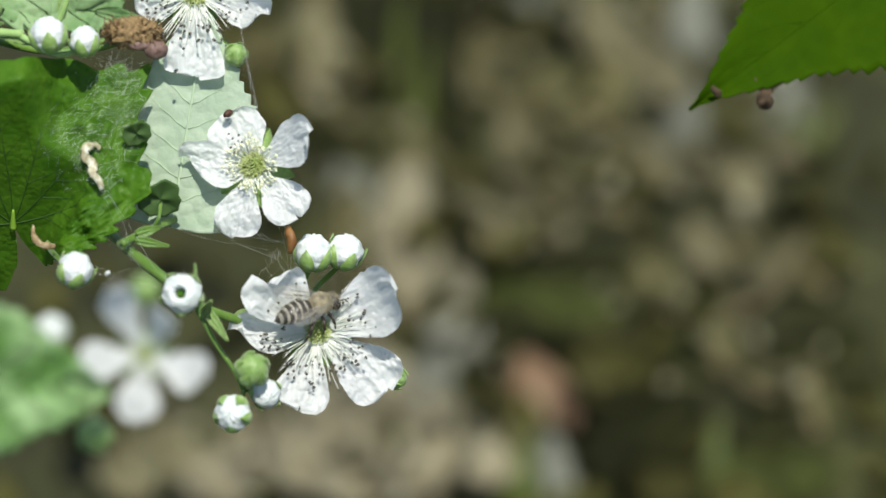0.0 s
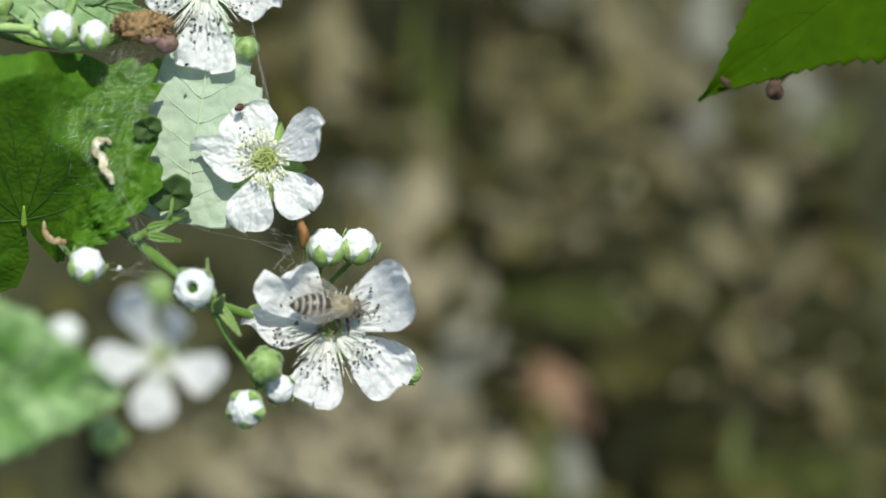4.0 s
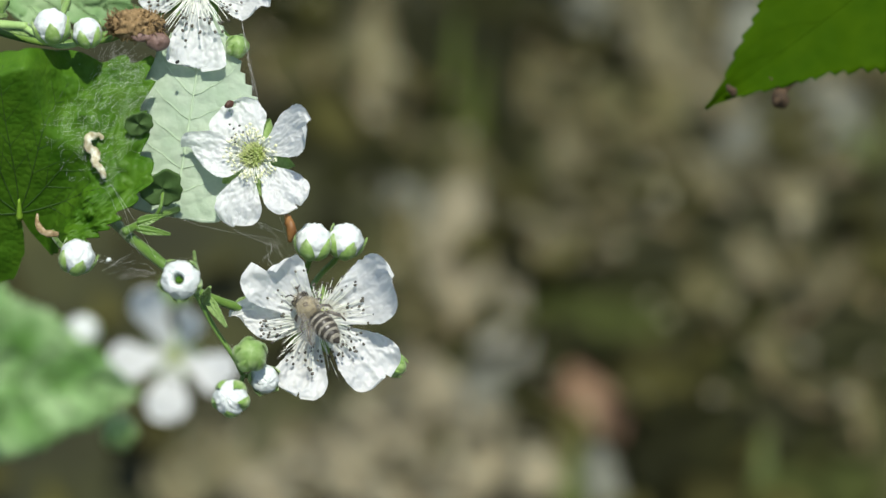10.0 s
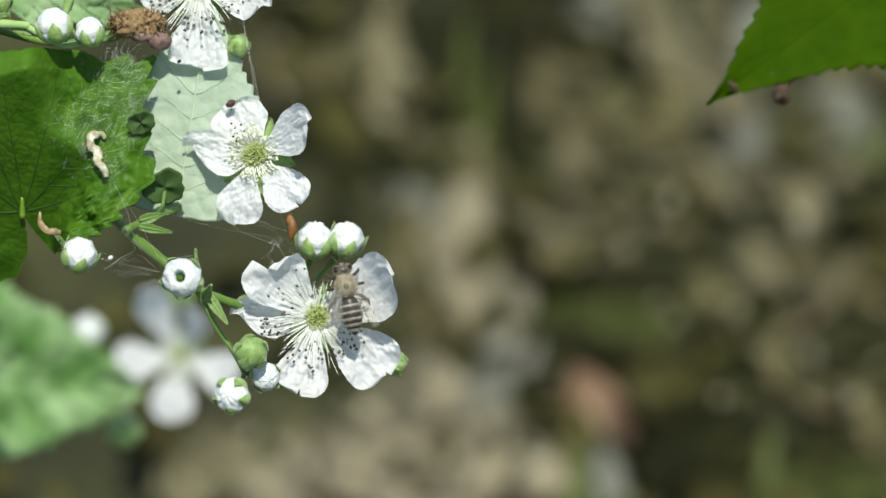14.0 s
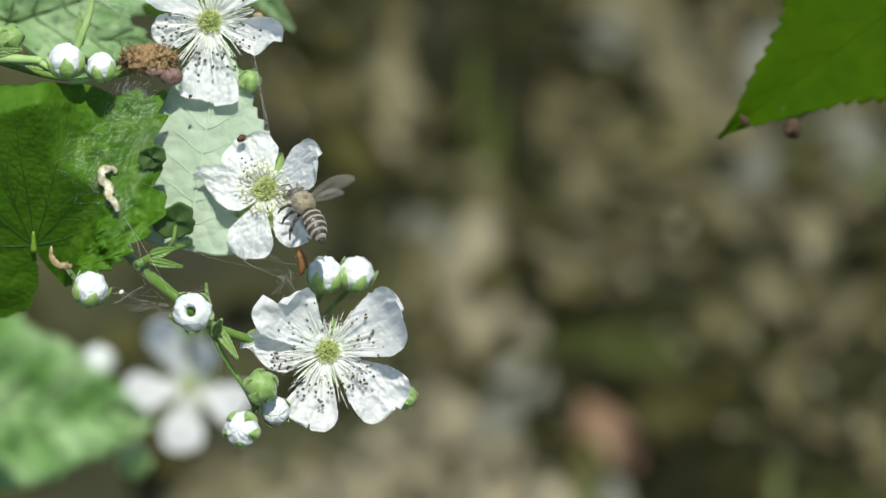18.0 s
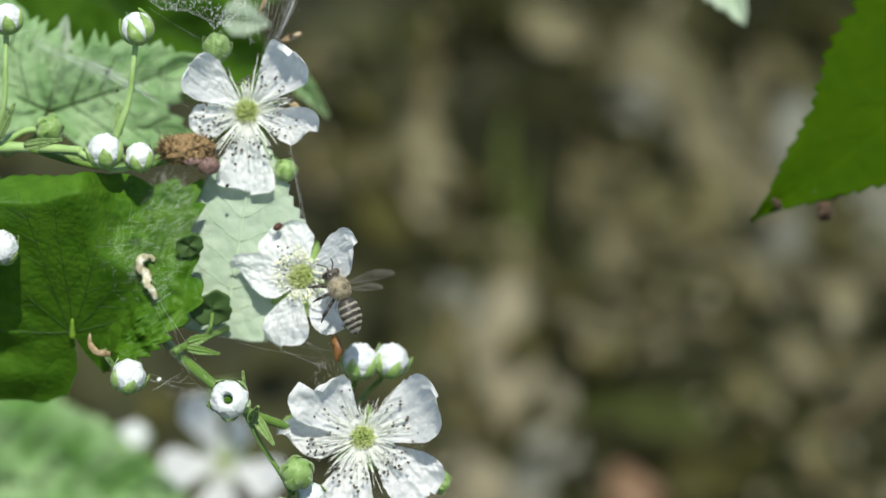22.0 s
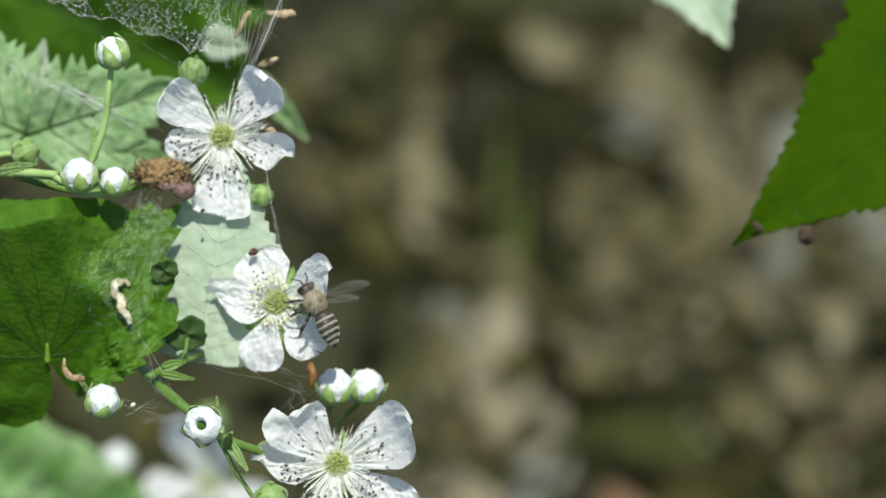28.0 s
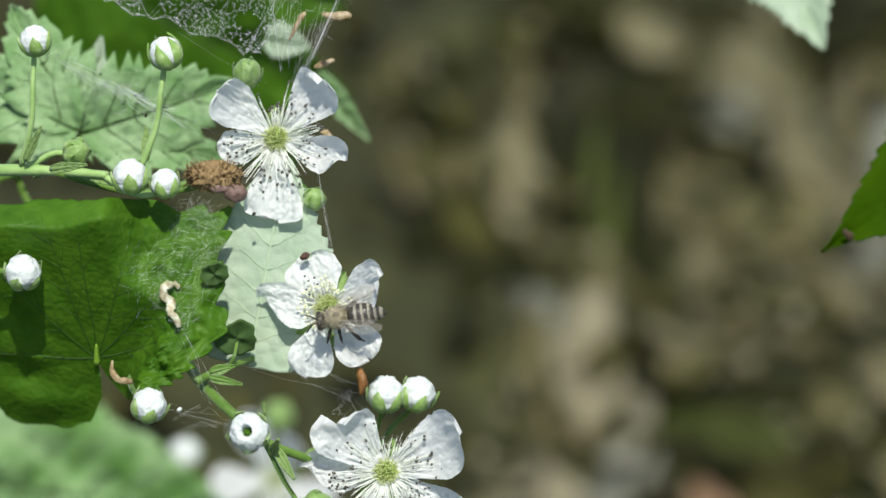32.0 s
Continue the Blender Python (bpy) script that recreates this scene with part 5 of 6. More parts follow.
fan((-75.2, 55.3, 4.0), [(-64.1, 49.1, 2.0), (-53.2, 44.5, 0.0)], 40, 9, 1.0, "spider silk stretched over pale leaves", 0.011)
fan((-61.7, 13.9, -11.0), [(-58.9, 9.5, -10.0), (-56.6, 2.1, -8.0), (-54.8, -2.9, -6.0)], 4, 10, 0.4, "single strands of silk", 0.006)
fan((-48.9, -4.9, -10.0), [(-43.0, -2.9, -10.0), (-41.8, -3.9, -10.0)], 6, 11, 0.5, "single strands of silk", 0.007)

# dry scrap hanging by silk under the shoot's leaf
v, f = join([ball((0, 0, 0), 0.0017, 0.0018, 0.0016, 12, 8, 0.6, 700), tube([(0, 0.0012, 0), (-0.0014, 0.0030, 0), (-0.0022, 0.0042, 0)], 0.0005, 0.0002, 5),
             tube([(0.0006, 0.0012, 0), (0.0018, 0.0026, 0), (0.0034, 0.0036, 0)], 0.0005, 0.0003, 5), tube([(0, 0.001, 0), (0.0004, 0.0045, 0)], 0.0002, 0.0001, 4)])
part("dry_scrap", mesh("dry_scrap", v, f, DRY_DARK), shoot, at((66.2, 29.5, 40.0)), "brown dry scrap hanging under the leaf")
v, f = ball((0, 0, 0), 0.0013, 0.0008, 0.0007, 10, 8, 0.8, 900)
part("dry_scrap", mesh("dry_scrap", v, f, DRY_DARK), shoot, at((56.6, 31.0, 38.0), 0, 0, -40), "brown dry scrap hanging under the leaf")

# ---------------------------------------------------------------- what lies on the ground, by kind
PATCH = {"n": 0}
CRUMBS = {}


def dead_leaf(xy, w, h, turn=0, mat=None, label="curled tan dead leaf on the soil"):
    PATCH["n"] += 1
    k = PATCH["n"]
    vs, fs = curled(h * MM * 1.08, w * MM * 1.1, 0.30, k * 1.7, 9, 6)
    # broken bits of leaf round each one
    rng = random.Random(k)
    for q in range(2):
        size = rng.uniform(0.007, 0.020)
        v2, f2 = curled(size, size * rng.uniform(0.25, 0.6), rng.uniform(0.1, 0.8), k * 20 + q, 4, 3)
        m2 = pose(xy[0] + rng.uniform(-0.62, 0.62) * w * MM, xy[1] + rng.uniform(-0.85, 0.85) * h * MM, rng.uniform(0.008, 0.020), rng.uniform(-40, 40), rng.uniform(-40, 40), rng.uniform(0, 360))
        CRUMBS.setdefault(mat or LITTER_PALE, []).append(([m2 @ v for v in v2], f2))
    for q in range(3):
        size = rng.uniform(0.0025, 0.0070)
        v2, f2 = curled(size, size * rng.uniform(0.5, 0.9), rng.uniform(0.1, 0.5), k * 31 + q, 3, 3)
        m2 = pose(xy[0] + rng.uniform(-1, 1) * w * MM, xy[1] + rng.uniform(-1, 1) * h * MM, rng.uniform(0.018, 0.024), rng.uniform(-25, 25), rng.uniform(-25, 25), rng.uniform(0, 360))
        CRUMBS.setdefault(CRUMB, []).append(([m2 @ v for v in v2], f2))
    ob = part("dead_leaf", mesh("dead_leaf", vs, fs, mat or LITTER_PALE), None, pose(xy[0], xy[1], 0.010, 8, -14, 90 + turn))
    tagged(ob, label, "dead leaf", "dead leaves on the soil")
    part("midrib", mesh("midrib", *tube([vs[3 * 10 + i] + Vector((0, 0, 0.0004)) for i in range(10)], 0.0008, 0.0003, 4), HUSK), ob, WHERE[ob])


def lump(name, xy, w, h, mat, label, turn=0, tall=0.4):
    PATCH["n"] += 1
    v, f = ball((0, 0, 0), w * MM * 0.5, h * MM * 0.75, min(w, h) * MM * tall, 20, 14, 0.6, 130 + 17 * (PATCH["n"] % 5))
    ob = part(name, mesh(name, v, f, mat), None, pose(xy[0], xy[1], 0.006, 0, 0, turn))
    tagged(ob, label, name.replace("_", " "), name + "s on the soil")


def stone(xy, w, h, turn=0):
    lump("stone", xy, w, h, STONE, "pale grey stone lying on the soil", turn, 0.35)


# an added dark lump, its colour doing the work of shade on the ground
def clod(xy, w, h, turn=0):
    lump("soil_clod", xy, w, h, SOIL_SHADE, "near-black soil lump standing in for shaded ground", turn, 0.3)


def moss(xy, w, h, turn=0):
    lump("moss_cushion", xy, w, h, MOSS, "olive green moss cushion on the soil", turn, 0.25)


def grass(xy, h, lean, label="narrow green grass blade growing from the soil"):
    x, y = xy
    pts = [Vector((0, 0, 0)), Vector((lean * 0.3, 0.005, h * 0.5)), Vector((lean, 0.02, h))]
    vs = []
    sp = spline(pts, 5)
    for i, p in enumerate(sp):
        w = 0.0035 * (1 - (i / (len(sp) - 1)) ** 2) + 0.0003
        vs += [p + Vector((-w, 0, 0)), p + Vector((0, -0.001, 0)), p + Vector((w, 0, 0))]
    ob = part("grass_blade", mesh("grass_blade", vs, grid_faces(2, len(sp) - 1), GRASS), None, pose(x, y, 0))
    tagged(ob, label, "grass", "grass blades")


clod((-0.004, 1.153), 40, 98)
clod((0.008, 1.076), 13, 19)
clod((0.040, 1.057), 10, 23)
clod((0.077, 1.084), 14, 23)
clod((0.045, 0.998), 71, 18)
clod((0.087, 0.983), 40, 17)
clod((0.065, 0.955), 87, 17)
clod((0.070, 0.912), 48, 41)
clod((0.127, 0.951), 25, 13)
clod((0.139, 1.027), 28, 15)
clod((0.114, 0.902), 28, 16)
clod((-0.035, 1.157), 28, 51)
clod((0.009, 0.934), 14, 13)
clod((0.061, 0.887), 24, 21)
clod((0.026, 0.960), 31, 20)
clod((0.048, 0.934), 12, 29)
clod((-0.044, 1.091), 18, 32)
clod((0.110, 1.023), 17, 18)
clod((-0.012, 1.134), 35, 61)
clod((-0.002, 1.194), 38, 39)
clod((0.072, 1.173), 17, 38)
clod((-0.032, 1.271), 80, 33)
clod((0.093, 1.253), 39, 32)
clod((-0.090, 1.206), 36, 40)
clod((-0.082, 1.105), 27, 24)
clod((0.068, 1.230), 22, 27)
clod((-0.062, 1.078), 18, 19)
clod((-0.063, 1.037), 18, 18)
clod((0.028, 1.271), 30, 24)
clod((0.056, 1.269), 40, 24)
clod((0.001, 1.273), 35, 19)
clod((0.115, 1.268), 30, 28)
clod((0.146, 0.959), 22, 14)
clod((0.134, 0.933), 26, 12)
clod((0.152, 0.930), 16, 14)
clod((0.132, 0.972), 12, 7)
moss((0.034, 0.977), 42, 21)
moss((0.053, 0.974), 25, 21)
moss((0.024, 0.991), 26, 14)
moss((0.103, 0.878), 32, 18)
moss((0.086, 0.944), 16, 20)
moss((0.146, 1.078), 13, 17)
moss((0.125, 0.884), 24, 18)
moss((-0.018, 1.120), 14, 66)
moss((-0.019, 1.126), 14, 48)
moss((-0.056, 1.252), 25, 28)
dead_leaf((-0.015, 1.005), 26, 68, 0, LITTER_BRIGHT)
dead_leaf((-0.023, 0.930), 23, 29, 40, LITTER_BRIGHT)
dead_leaf((-0.002, 0.896), 12, 37, 10, LITTER_BRIGHT)
dead_leaf((0.015, 0.883), 24, 23, 70, LITTER_BRIGHT)
dead_leaf((-0.027, 0.883), 30, 27, 60, LITTER_BRIGHT)
dead_leaf((-0.012, 0.877), 24, 24, 30, LITTER_BRIGHT)
dead_leaf((0.004, 0.964), 13, 30, -10, LITTER_BRIGHT)
stone((-0.001, 0.943), 18, 49, -20)
dead_leaf((0.003, 0.954), 20, 35, -20, LITTER_GREY, "weathered grey dead leaf on the soil")
stone((-0.034, 1.053), 16, 23)
stone((0.040, 0.882), 12, 33, 10)
stone((0.042, 1.183), 26, 40, 20)
stone((0.133, 1.106), 27, 36)
stone((0.103, 1.166), 21, 47)
stone((0.098, 1.084), 20, 35)
dead_leaf((0.119, 0.981), 12, 48, -45)
dead_leaf((0.035, 1.016), 26, 25, 70)
dead_leaf((0.002, 1.038), 18, 30, 20)
dead_leaf((0.015, 1.020), 17, 29, 30)
dead_leaf((0.016, 0.908), 18, 16, 70)
dead_leaf((0.088, 1.116), 21, 33, 20)
dead_leaf((0.081, 1.057), 24, 34, 40)
dead_leaf((0.102, 1.059), 22, 27, 60)
dead_leaf((0.131, 1.068), 24, 23, 70)
dead_leaf((0.116, 1.046), 15, 22)
dead_leaf((0.057, 1.170), 26, 52)
dead_leaf((0.028, 1.060), 16, 50, 10)
dead_leaf((0.070, 1.140), 23, 38, 30)
dead_leaf((0.098, 1.005), 19, 28, 20)
dead_leaf((0.053, 1.096), 36, 40, 60, LITTER_MID, "dull brown dead leaf on the soil")
dead_leaf((0.037, 1.092), 20, 36, 10, LITTER_MID, "dull brown dead leaf on the soil")
dead_leaf((0.136, 0.998), 26, 39, 30, LITTER_MID, "dull brown dead leaf on the soil")
dead_leaf((0.113, 0.927), 16, 19, 60, LITTER_MID, "dull brown dead leaf on the soil")
dead_leaf((0.099, 0.947), 17, 23, 10, LITTER_MID, "dull brown dead leaf on the soil")
dead_leaf((0.131, 0.917), 14, 29, 0, LITTER_MID, "dull brown dead leaf on the soil")
dead_leaf((0.079, 0.981), 21, 28, 20, LITTER_MID, "dull brown dead leaf on the soil")
dead_leaf((0.019, 1.112), 25, 36, 40, LITTER_MID, "dull brown dead leaf on the soil")
dead_leaf((-0.012, 1.060), 18, 34, 0, LITTER_MID, "dull brown dead leaf on the soil")
dead_leaf((0.063, 1.034), 24, 22, 60, LITTER_MID, "dull brown dead leaf on the soil")
dead_leaf((0.044, 1.042), 13, 30, 0, LITTER_MID, "dull brown dead leaf on the soil")
dead_leaf((0.154, 1.144), 19, 34, 0, LITTER_MID, "dull brown dead leaf on the soil")
dead_leaf((-0.027, 0.970), 19, 27, 20, LITTER_MID, "dull brown dead leaf on the soil")
dead_leaf((-0.037, 1.012), 15, 43, 0, LITTER_MID, "dull brown dead leaf on the soil")
dead_leaf((0.114, 1.005), 15, 21, 30, LITTER_MID, "dull brown dead leaf on the soil")
dead_leaf((-0.036, 1.120), 14, 29, 20, LITTER_MID, "dull brown dead leaf on the soil")
dead_leaf((0.068, 1.061), 13, 30, 10, LITTER_MID, "dull brown dead leaf on the soil")
dead_leaf((0.087, 0.924), 12, 16, 40, LITTER_MID, "dull brown dead leaf on the soil")
dead_leaf((0.088, 1.170), 14, 35, 0, LITTER_MID, "dull brown dead leaf on the soil")
dead_leaf((0.135, 1.136), 19, 25, 40, LITTER_MID, "dull brown dead leaf on the soil")
dead_leaf((0.065, 1.112), 21, 28, 0, LITTER_MID, "dull brown dead leaf on the soil")
dead_leaf((0.125, 1.092), 18, 28, 30, LITTER_MID, "dull brown dead leaf on the soil")
dead_leaf((0.035, 0.919), 20, 34, 30, LITTER_RED, "reddish-brown curled dead leaf on the soil")
dead_leaf((0.046, 1.199), 36, 61, 20)
dead_leaf((-0.053, 1.138), 19, 61)
dead_leaf((0.085, 1.173), 14, 59)
dead_leaf((0.002, 1.241), 34, 37, 60)
dead_leaf((-0.053, 1.202), 17, 40, 0, LITTER_MID, "dull brown dead leaf on the soil")
dead_leaf((0.026, 1.221), 19, 36, 20, LITTER_MID, "dull brown dead leaf on the soil")
dead_leaf((0.038, 1.239), 22, 27, 50, LITTER_MID, "dull brown dead leaf on the soil")
dead_leaf((0.020, 1.147), 21, 21, 60, LITTER_MID, "dull brown dead leaf on the soil")
dead_leaf((0.063, 1.199), 14, 35, 10, LITTER_MID, "dull brown dead leaf on the soil")
dead_leaf((-0.104, 1.205), 19, 40, 0, LITTER_MID, "dull brown dead leaf on the soil")
dead_leaf((-0.096, 1.133), 19, 37, 20, LITTER_MID, "dull brown dead leaf on the soil")
dead_leaf((0.053, 1.253), 20, 28, 0, LITTER_MID, "dull brown dead leaf on the soil")
dead_leaf((-0.042, 1.233), 15, 27, 20, LITTER_MID, "dull brown dead leaf on the soil")
dead_leaf((0.099, 1.213), 17, 27, 20, LITTER_MID, "dull brown dead leaf on the soil")
dead_leaf((-0.011, 1.099), 14, 20, 0, LITTER_MID, "dull brown dead leaf on the soil")
dead_leaf((-0.042, 1.094), 16, 19, 40, LITTER_MID, "dull brown dead leaf on the soil")
dead_leaf((-0.075, 1.146), 14, 29, 0, LITTER_MID, "dull brown dead leaf on the soil")
dead_leaf((-0.017, 0.883), 26, 27, 50, LITTER_BRIGHT)
dead_leaf((-0.037, 0.892), 24, 27, 20, LITTER_BRIGHT)
dead_leaf((-0.029, 0.871), 27, 20, 60, LITTER_BRIGHT)
dead_leaf((-0.048, 0.880), 24, 27, 30, LITTER_BRIGHT)
dead_leaf((-0.064, 0.883), 22, 27, 60, LITTER_BRIGHT)
dead_leaf((-0.045, 0.910), 18, 22, 20, LITTER_BRIGHT)
dead_leaf((-0.079, 0.874), 23, 24, 30, LITTER_BRIGHT)
dead_leaf((-0.057, 0.898), 20, 18, 70, LITTER_BRIGHT)
dead_leaf((-0.013, 0.901), 14, 18, 0, LITTER_BRIGHT)
dead_leaf((-0.025, 0.904), 16, 18, 30, LITTER_BRIGHT)
dead_leaf((-0.069, 0.901), 18, 21, 10)
dead_leaf((-0.090, 0.883), 18, 24, 40)
dead_leaf((-0.097, 0.901), 16, 21, 20)
dead_leaf((-0.038, 0.926), 16, 25, 10)
dead_leaf((-0.109, 0.878), 22, 24)
grass((-0.019, 1.107), 0.05, 0.004)
grass((-0.015, 1.105), 0.04, -0.004)
grass((-0.009, 1.072), 0.05, 0.003)
grass((0.093, 0.875), 0.024, 0.004)
grass((0.096, 0.875), 0.022, -0.002)
grass((0.091, 0.873), 0.018, 0.004)
grass((0.022, 0.868), 0.025, 0.01)
grass((0.143, 1.072), 0.02, 0.015)
grass((0.146, 1.072), 0.02, -0.01)
grass((0.030, 0.866), 0.02, 0)
grass((-0.019, 1.106), 0.05, 0.004)
grass((-0.015, 1.102), 0.04, -0.003)


for crumb_mat, pieces in CRUMBS.items():
    v, f = join(pieces)
    tagged(part("leaf_litter", mesh("leaf_litter", v, f, crumb_mat), None, Matrix()), "broken bits of tan dead leaf on the soil", "leaf litter", kind="stuff")


def motions():
    # the bee walks over the lower blossom, flies up and settles on the middle one
    walk(bee, [
        (0, pose(-0.02332, 0.46912, 0.41067, 16.5, 7.3, 33.4)),
        (1, pose(-0.02348, 0.46909, 0.41072, 17.8, 4.7, 28.8)),
        (2, pose(-0.02328, 0.46912, 0.41068, 23.1, 11.8, 29.0)),
        (3, pose(-0.02283, 0.46920, 0.41075, 26.0, 18.8, 27.5)),
        (3.5, pose(-0.02238, 0.46865, 0.41010, 26.5, 14.9, 17.3)),
        (5.5, pose(-0.02090, 0.46858, 0.40967, 43.6, 43.6, 13.1)),
        (6, pose(-0.01861, 0.46674, 0.40891, 51.1, 78.7, -17.6)),
        (6.5, pose(-0.01851, 0.46527, 0.40700, -78.3, 59.4, 176.3)),
        (7, pose(-0.01801, 0.46459, 0.40611, -74.0, 41.8, 165.9)),
        (7.5, pose(-0.01756, 0.46451, 0.40601, -64.8, 35.6, 162.3)),
        (8, pose(-0.01670, 0.46516, 0.40685, -55.1, 28.8, 158.3)),
        (8.5, pose(-0.01951, 0.46654, 0.40873, -26.1, -10.9, 130.5)),
        (9, pose(-0.02221, 0.46608, 0.40845, -36.4, -9.4, 156.8)),
        (9.5, pose(-0.02218, 0.46540, 0.40880, -33.9, -2.4, 133.4)),
        (10, pose(-0.02260, 0.46543, 0.40885, -27.1, -8.0, 126.1)),
        (10.5, pose(-0.02095, 0.46491, 0.40838, -24.7, -21.7, 127.0)),
        (11, pose(-0.02106, 0.46534, 0.40887, -11.0, -24.2, 109.9)),
        (11.5, pose(-0.02012, 0.46577, 0.40931, -9.2, -18.1, 107.1)),
        (12, pose(-0.02032, 0.46595, 0.40964, -11.0, -23.2, 109.7)),
        (12.5, pose(-0.01938, 0.46621, 0.41008, -4.2, -30.8, 95.0)),
        (13, pose(-0.01800, 0.46573, 0.40963, 6.0, -39.9, 79.0)),
        (13.5, pose(-0.01738, 0.46526, 0.41075, 3.3, -45.0, 85.8)),
        (14, pose(-0.01648, 0.46630, 0.41225, -8.6, -51.1, 108.2)),
        (14.5, pose(-0.01574, 0.46607, 0.41512, -10.8, -44.3, 110.9)),
        (15.2, pose(-0.01613, 0.46640, 0.42994, -2.6, -23.5, 107.5)),
        (16, pose(-0.02027, 0.47784, 0.43669, 1.1, -25.8, 110.7)),
        (16.5, pose(-0.02124, 0.48103, 0.43763, -2.1, -28.0, 114.6)),
        (17, pose(-0.02054, 0.48193, 0.43527, 6.7, -15.2, 112.0)),
        (17.5, pose(-0.02316, 0.48138, 0.43134, 8.0, -16.1, 118.3)),
        (18, pose(-0.02583, 0.47978, 0.42920, 7.8, -13.1, 118.4)),
        (18.5, pose(-0.02727, 0.47883, 0.42798, 10.4, -13.2, 119.5)),
        (19, pose(-0.02651, 0.47921, 0.42908, -7.7, -31.2, 152.3)),
        (19.5, pose(-0.02593, 0.47909, 0.42892, -5.5, -34.5, 148.2)),
        (20, pose(-0.02605, 0.47925, 0.42879, 3.1, -22.2, 133.7)),
        (20.5, pose(-0.02544, 0.47897, 0.42877, 8.4, -46.2, 126.9)),
        (21, pose(-0.02657, 0.47905, 0.42887, 9.1, -46.6, 125.9)),
        (21.5, pose(-0.02595, 0.47957, 0.42942, 6.2, -37.6, 130.0)),
        (22, pose(-0.02576, 0.47961, 0.42961, 6.9, -45.3, 129.0)),
        (22.5, pose(-0.02598, 0.47962, 0.42962, 6.4, -45.1, 129.7)),
        (23, pose(-0.02589, 0.48000, 0.43011, 0.9, -41.2, 137.8)),
        (23.5, pose(-0.02591, 0.48005, 0.43017, 1.1, -41.4, 137.4)),
        (24, pose(-0.02591, 0.48007, 0.43020, 4.2, -43.7, 132.9)),
        (24.5, pose(-0.02556, 0.48029, 0.43049, 2.0, -42.1, 136.1)),
        (26.5, pose(-0.02574, 0.48084, 0.43120, 5.1, -44.3, 131.5)),
        (27, pose(-0.02541, 0.48100, 0.43142, 3.8, -43.4, 133.4)),
        (28, pose(-0.02548, 0.48101, 0.43142, 3.9, -43.5, 133.4)),
        (29, pose(-0.02793, 0.48112, 0.43157, 0.6, -43.6, 133.0)),
        (29.5, pose(-0.02779, 0.48133, 0.43164, -12.7, -20.9, 147.9)),
        (30, pose(-0.02949, 0.48146, 0.42998, -20.6, -7.4, 147.7)),
        (30.5, pose(-0.02905, 0.48203, 0.43057, -25.1, 2.4, 145.8)),
        (31, pose(-0.02987, 0.48251, 0.43118, -32.0, 15.3, 154.4)),
        (31.5, pose(-0.02947, 0.48272, 0.43166, -36.3, 13.9, 168.1)),
        (32, pose(-0.02993, 0.48177, 0.43078, -34.6, 8.4, -173.5)),
    ])
    # wings folded while it feeds, beating in flight and hover
    for w, side, hinge, nm in WINGS:
        rest = hinge @ pose(0, 0, 0, 4 * side, 6, -side * (16 if nm == "forewing" else 10))
        rows = [(0, rest), (14.4, rest)]
        k = 0
        t = 14.6
        while t < 28.6:
            beat = 34 if k % 2 else -4
            rows.append((round(t, 1), hinge @ pose(0, 0, 0, side * 52, beat, -side * (72 if nm == "forewing" else 60))))
            k += 1
            t += 0.2
        half = hinge @ pose(0, 0, 0, side * 6, 12, -side * 48)
        rows += [(29.2, half), (29.8, rest), (32, rest)]
        walk(w, rows)
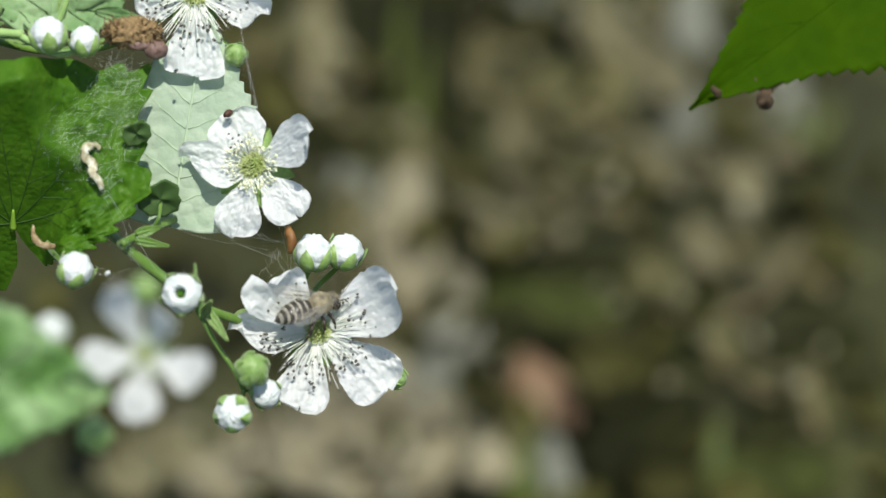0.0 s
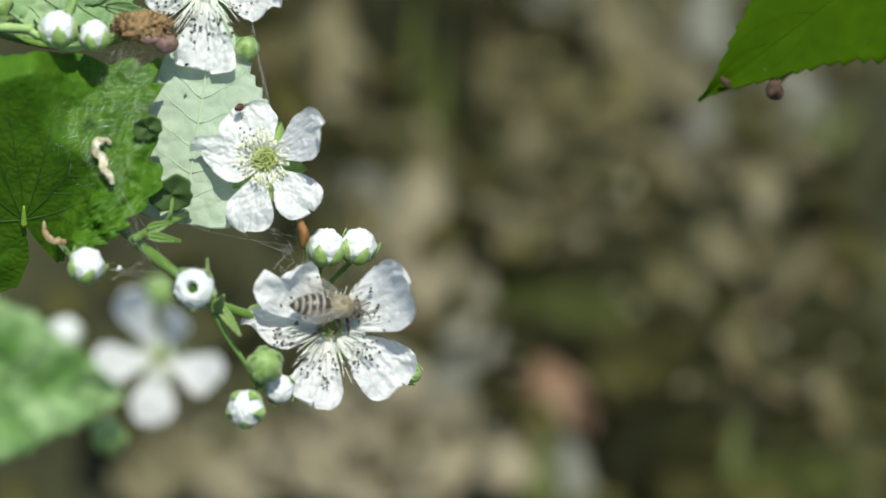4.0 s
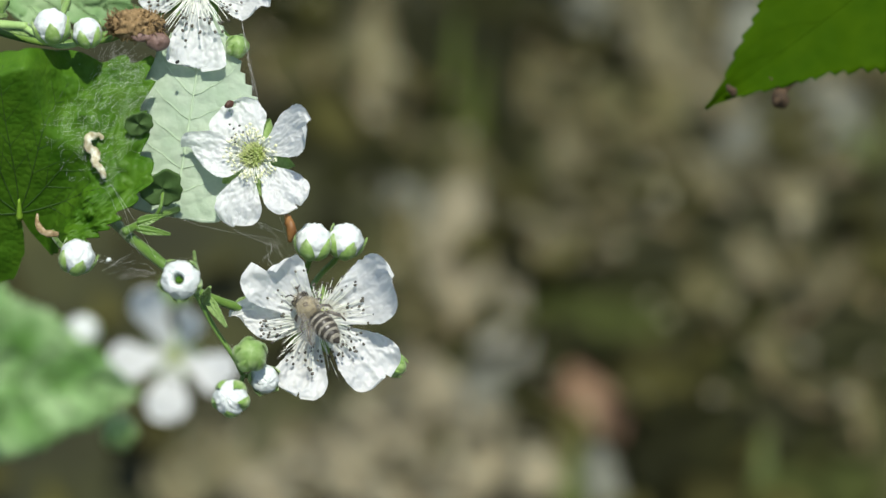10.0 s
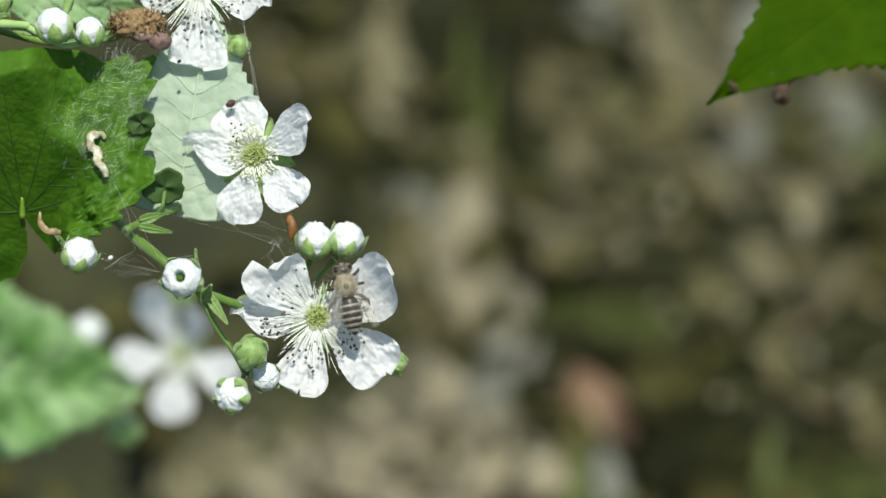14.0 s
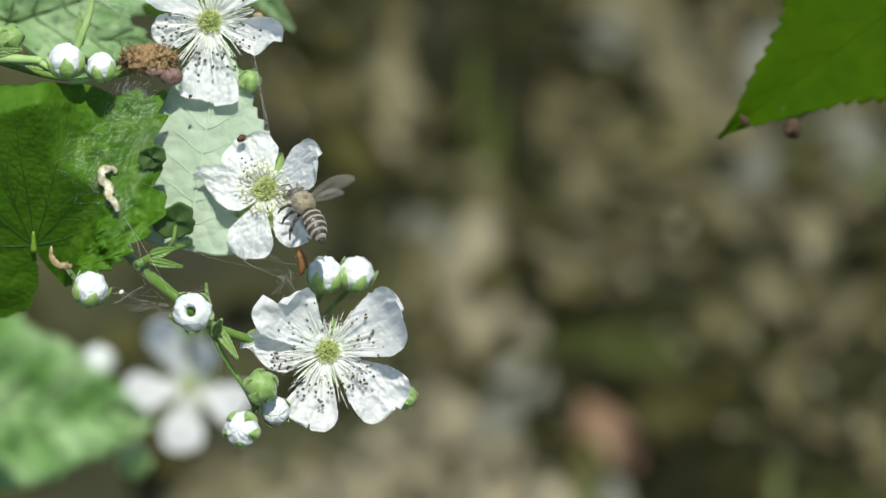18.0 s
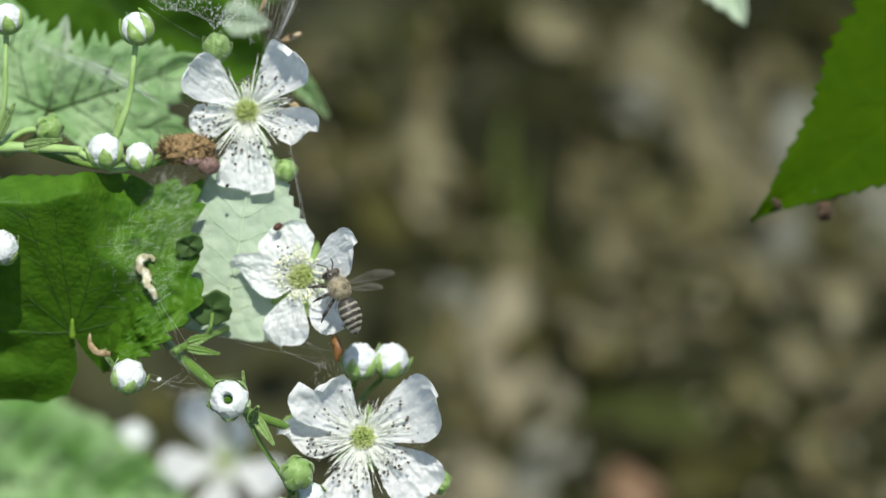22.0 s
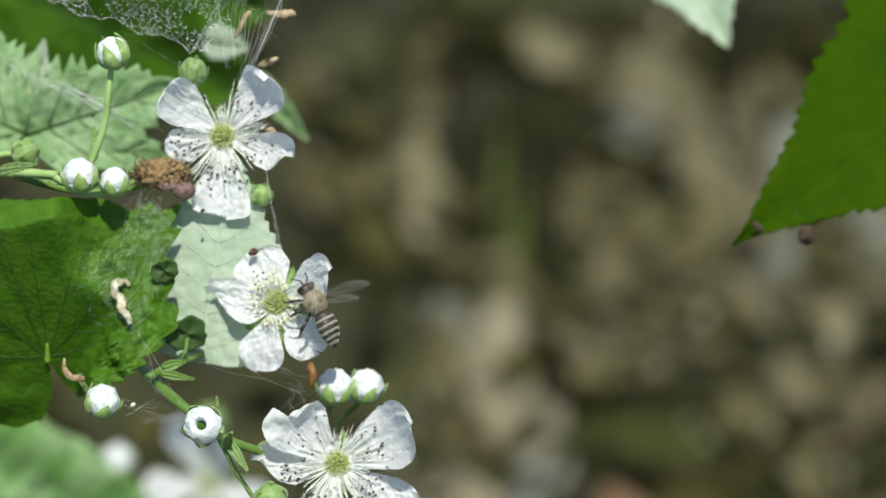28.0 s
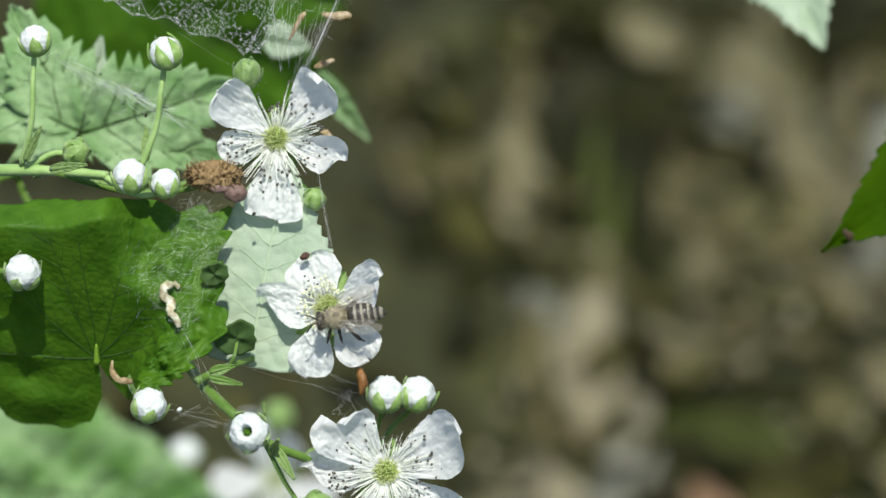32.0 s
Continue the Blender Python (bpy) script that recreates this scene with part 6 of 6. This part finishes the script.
    # the shoot sways slowly
    walk(shoot, [
        (0, SHOOT @ pose(-0.0048, -0.0007, -0.0010)),
        (1, SHOOT @ pose(-0.0058, -0.0009, -0.0012)),
        (2, SHOOT @ pose(-0.0056, -0.0010, -0.0013)),
        (3, SHOOT @ pose(-0.0059, -0.0013, -0.0017)),
        (3.5, SHOOT @ pose(-0.0059, -0.0009, -0.0012)),
        (5.5, SHOOT @ pose(-0.0055, -0.0004, -0.0005)),
        (6, SHOOT @ pose(-0.0051, -0.0010, -0.0013)),
        (7, SHOOT @ pose(-0.0048, -0.0014, -0.0018)),
        (8, SHOOT @ pose(-0.0031, -0.0016, -0.0021)),
        (9, SHOOT @ pose(-0.0031, -0.0013, -0.0017)),
        (10, SHOOT @ pose(-0.0018, -0.0014, -0.0018)),
        (11, SHOOT @ pose(-0.0011, -0.0009, -0.0011)),
        (12, SHOOT @ pose(-0.0014, -0.0008, -0.0010)),
        (13, SHOOT @ pose(-0.0011, -0.0007, -0.0010)),
        (14, SHOOT @ pose(-0.0014, -0.0009, -0.0012)),
        (14.5, SHOOT @ pose(-0.0016, -0.0007, -0.0010)),
        (16.5, SHOOT @ pose(-0.0016, 0.0004, 0.0006)),
        (17, SHOOT @ pose(-0.0012, 0.0002, 0.0003)),
        (18, SHOOT @ pose(-0.0010, -0.0007, -0.0010)),
        (19, SHOOT @ pose(-0.0019, -0.0002, -0.0003)),
        (20, SHOOT @ pose(-0.0006, -0.0007, -0.0009)),
        (21, SHOOT @ pose(-0.0002, -0.0008, -0.0010)),
        (22, SHOOT @ pose(-0.0006, -0.0003, -0.0004)),
        (23, SHOOT @ pose(0.0005, -0.0003, -0.0004)),
        (24, SHOOT @ pose(-0.0004, -0.0013, -0.0017)),
        (24.5, SHOOT @ pose(-0.0014, -0.0010, -0.0013)),
        (26.5, SHOOT @ pose(0.0002, -0.0007, -0.0009)),
        (27, SHOOT @ pose(0.0000, -0.0008, -0.0010)),
        (28, SHOOT @ pose(0.0000, 0.0000, 0.0000)),
        (29, SHOOT @ pose(0.0006, -0.0001, -0.0002)),
        (29.5, SHOOT @ pose(0.0005, 0.0009, 0.0011)),
        (30, SHOOT @ pose(0.0016, 0.0019, 0.0025)),
        (30.5, SHOOT @ pose(0.0021, 0.0004, 0.0005)),
        (31, SHOOT @ pose(0.0013, 0.0013, 0.0017)),
        (31.5, SHOOT @ pose(0.0020, -0.0004, -0.0006)),
        (32, SHOOT @ pose(0.0052, 0.0005, 0.0006)),
    ])


motions()
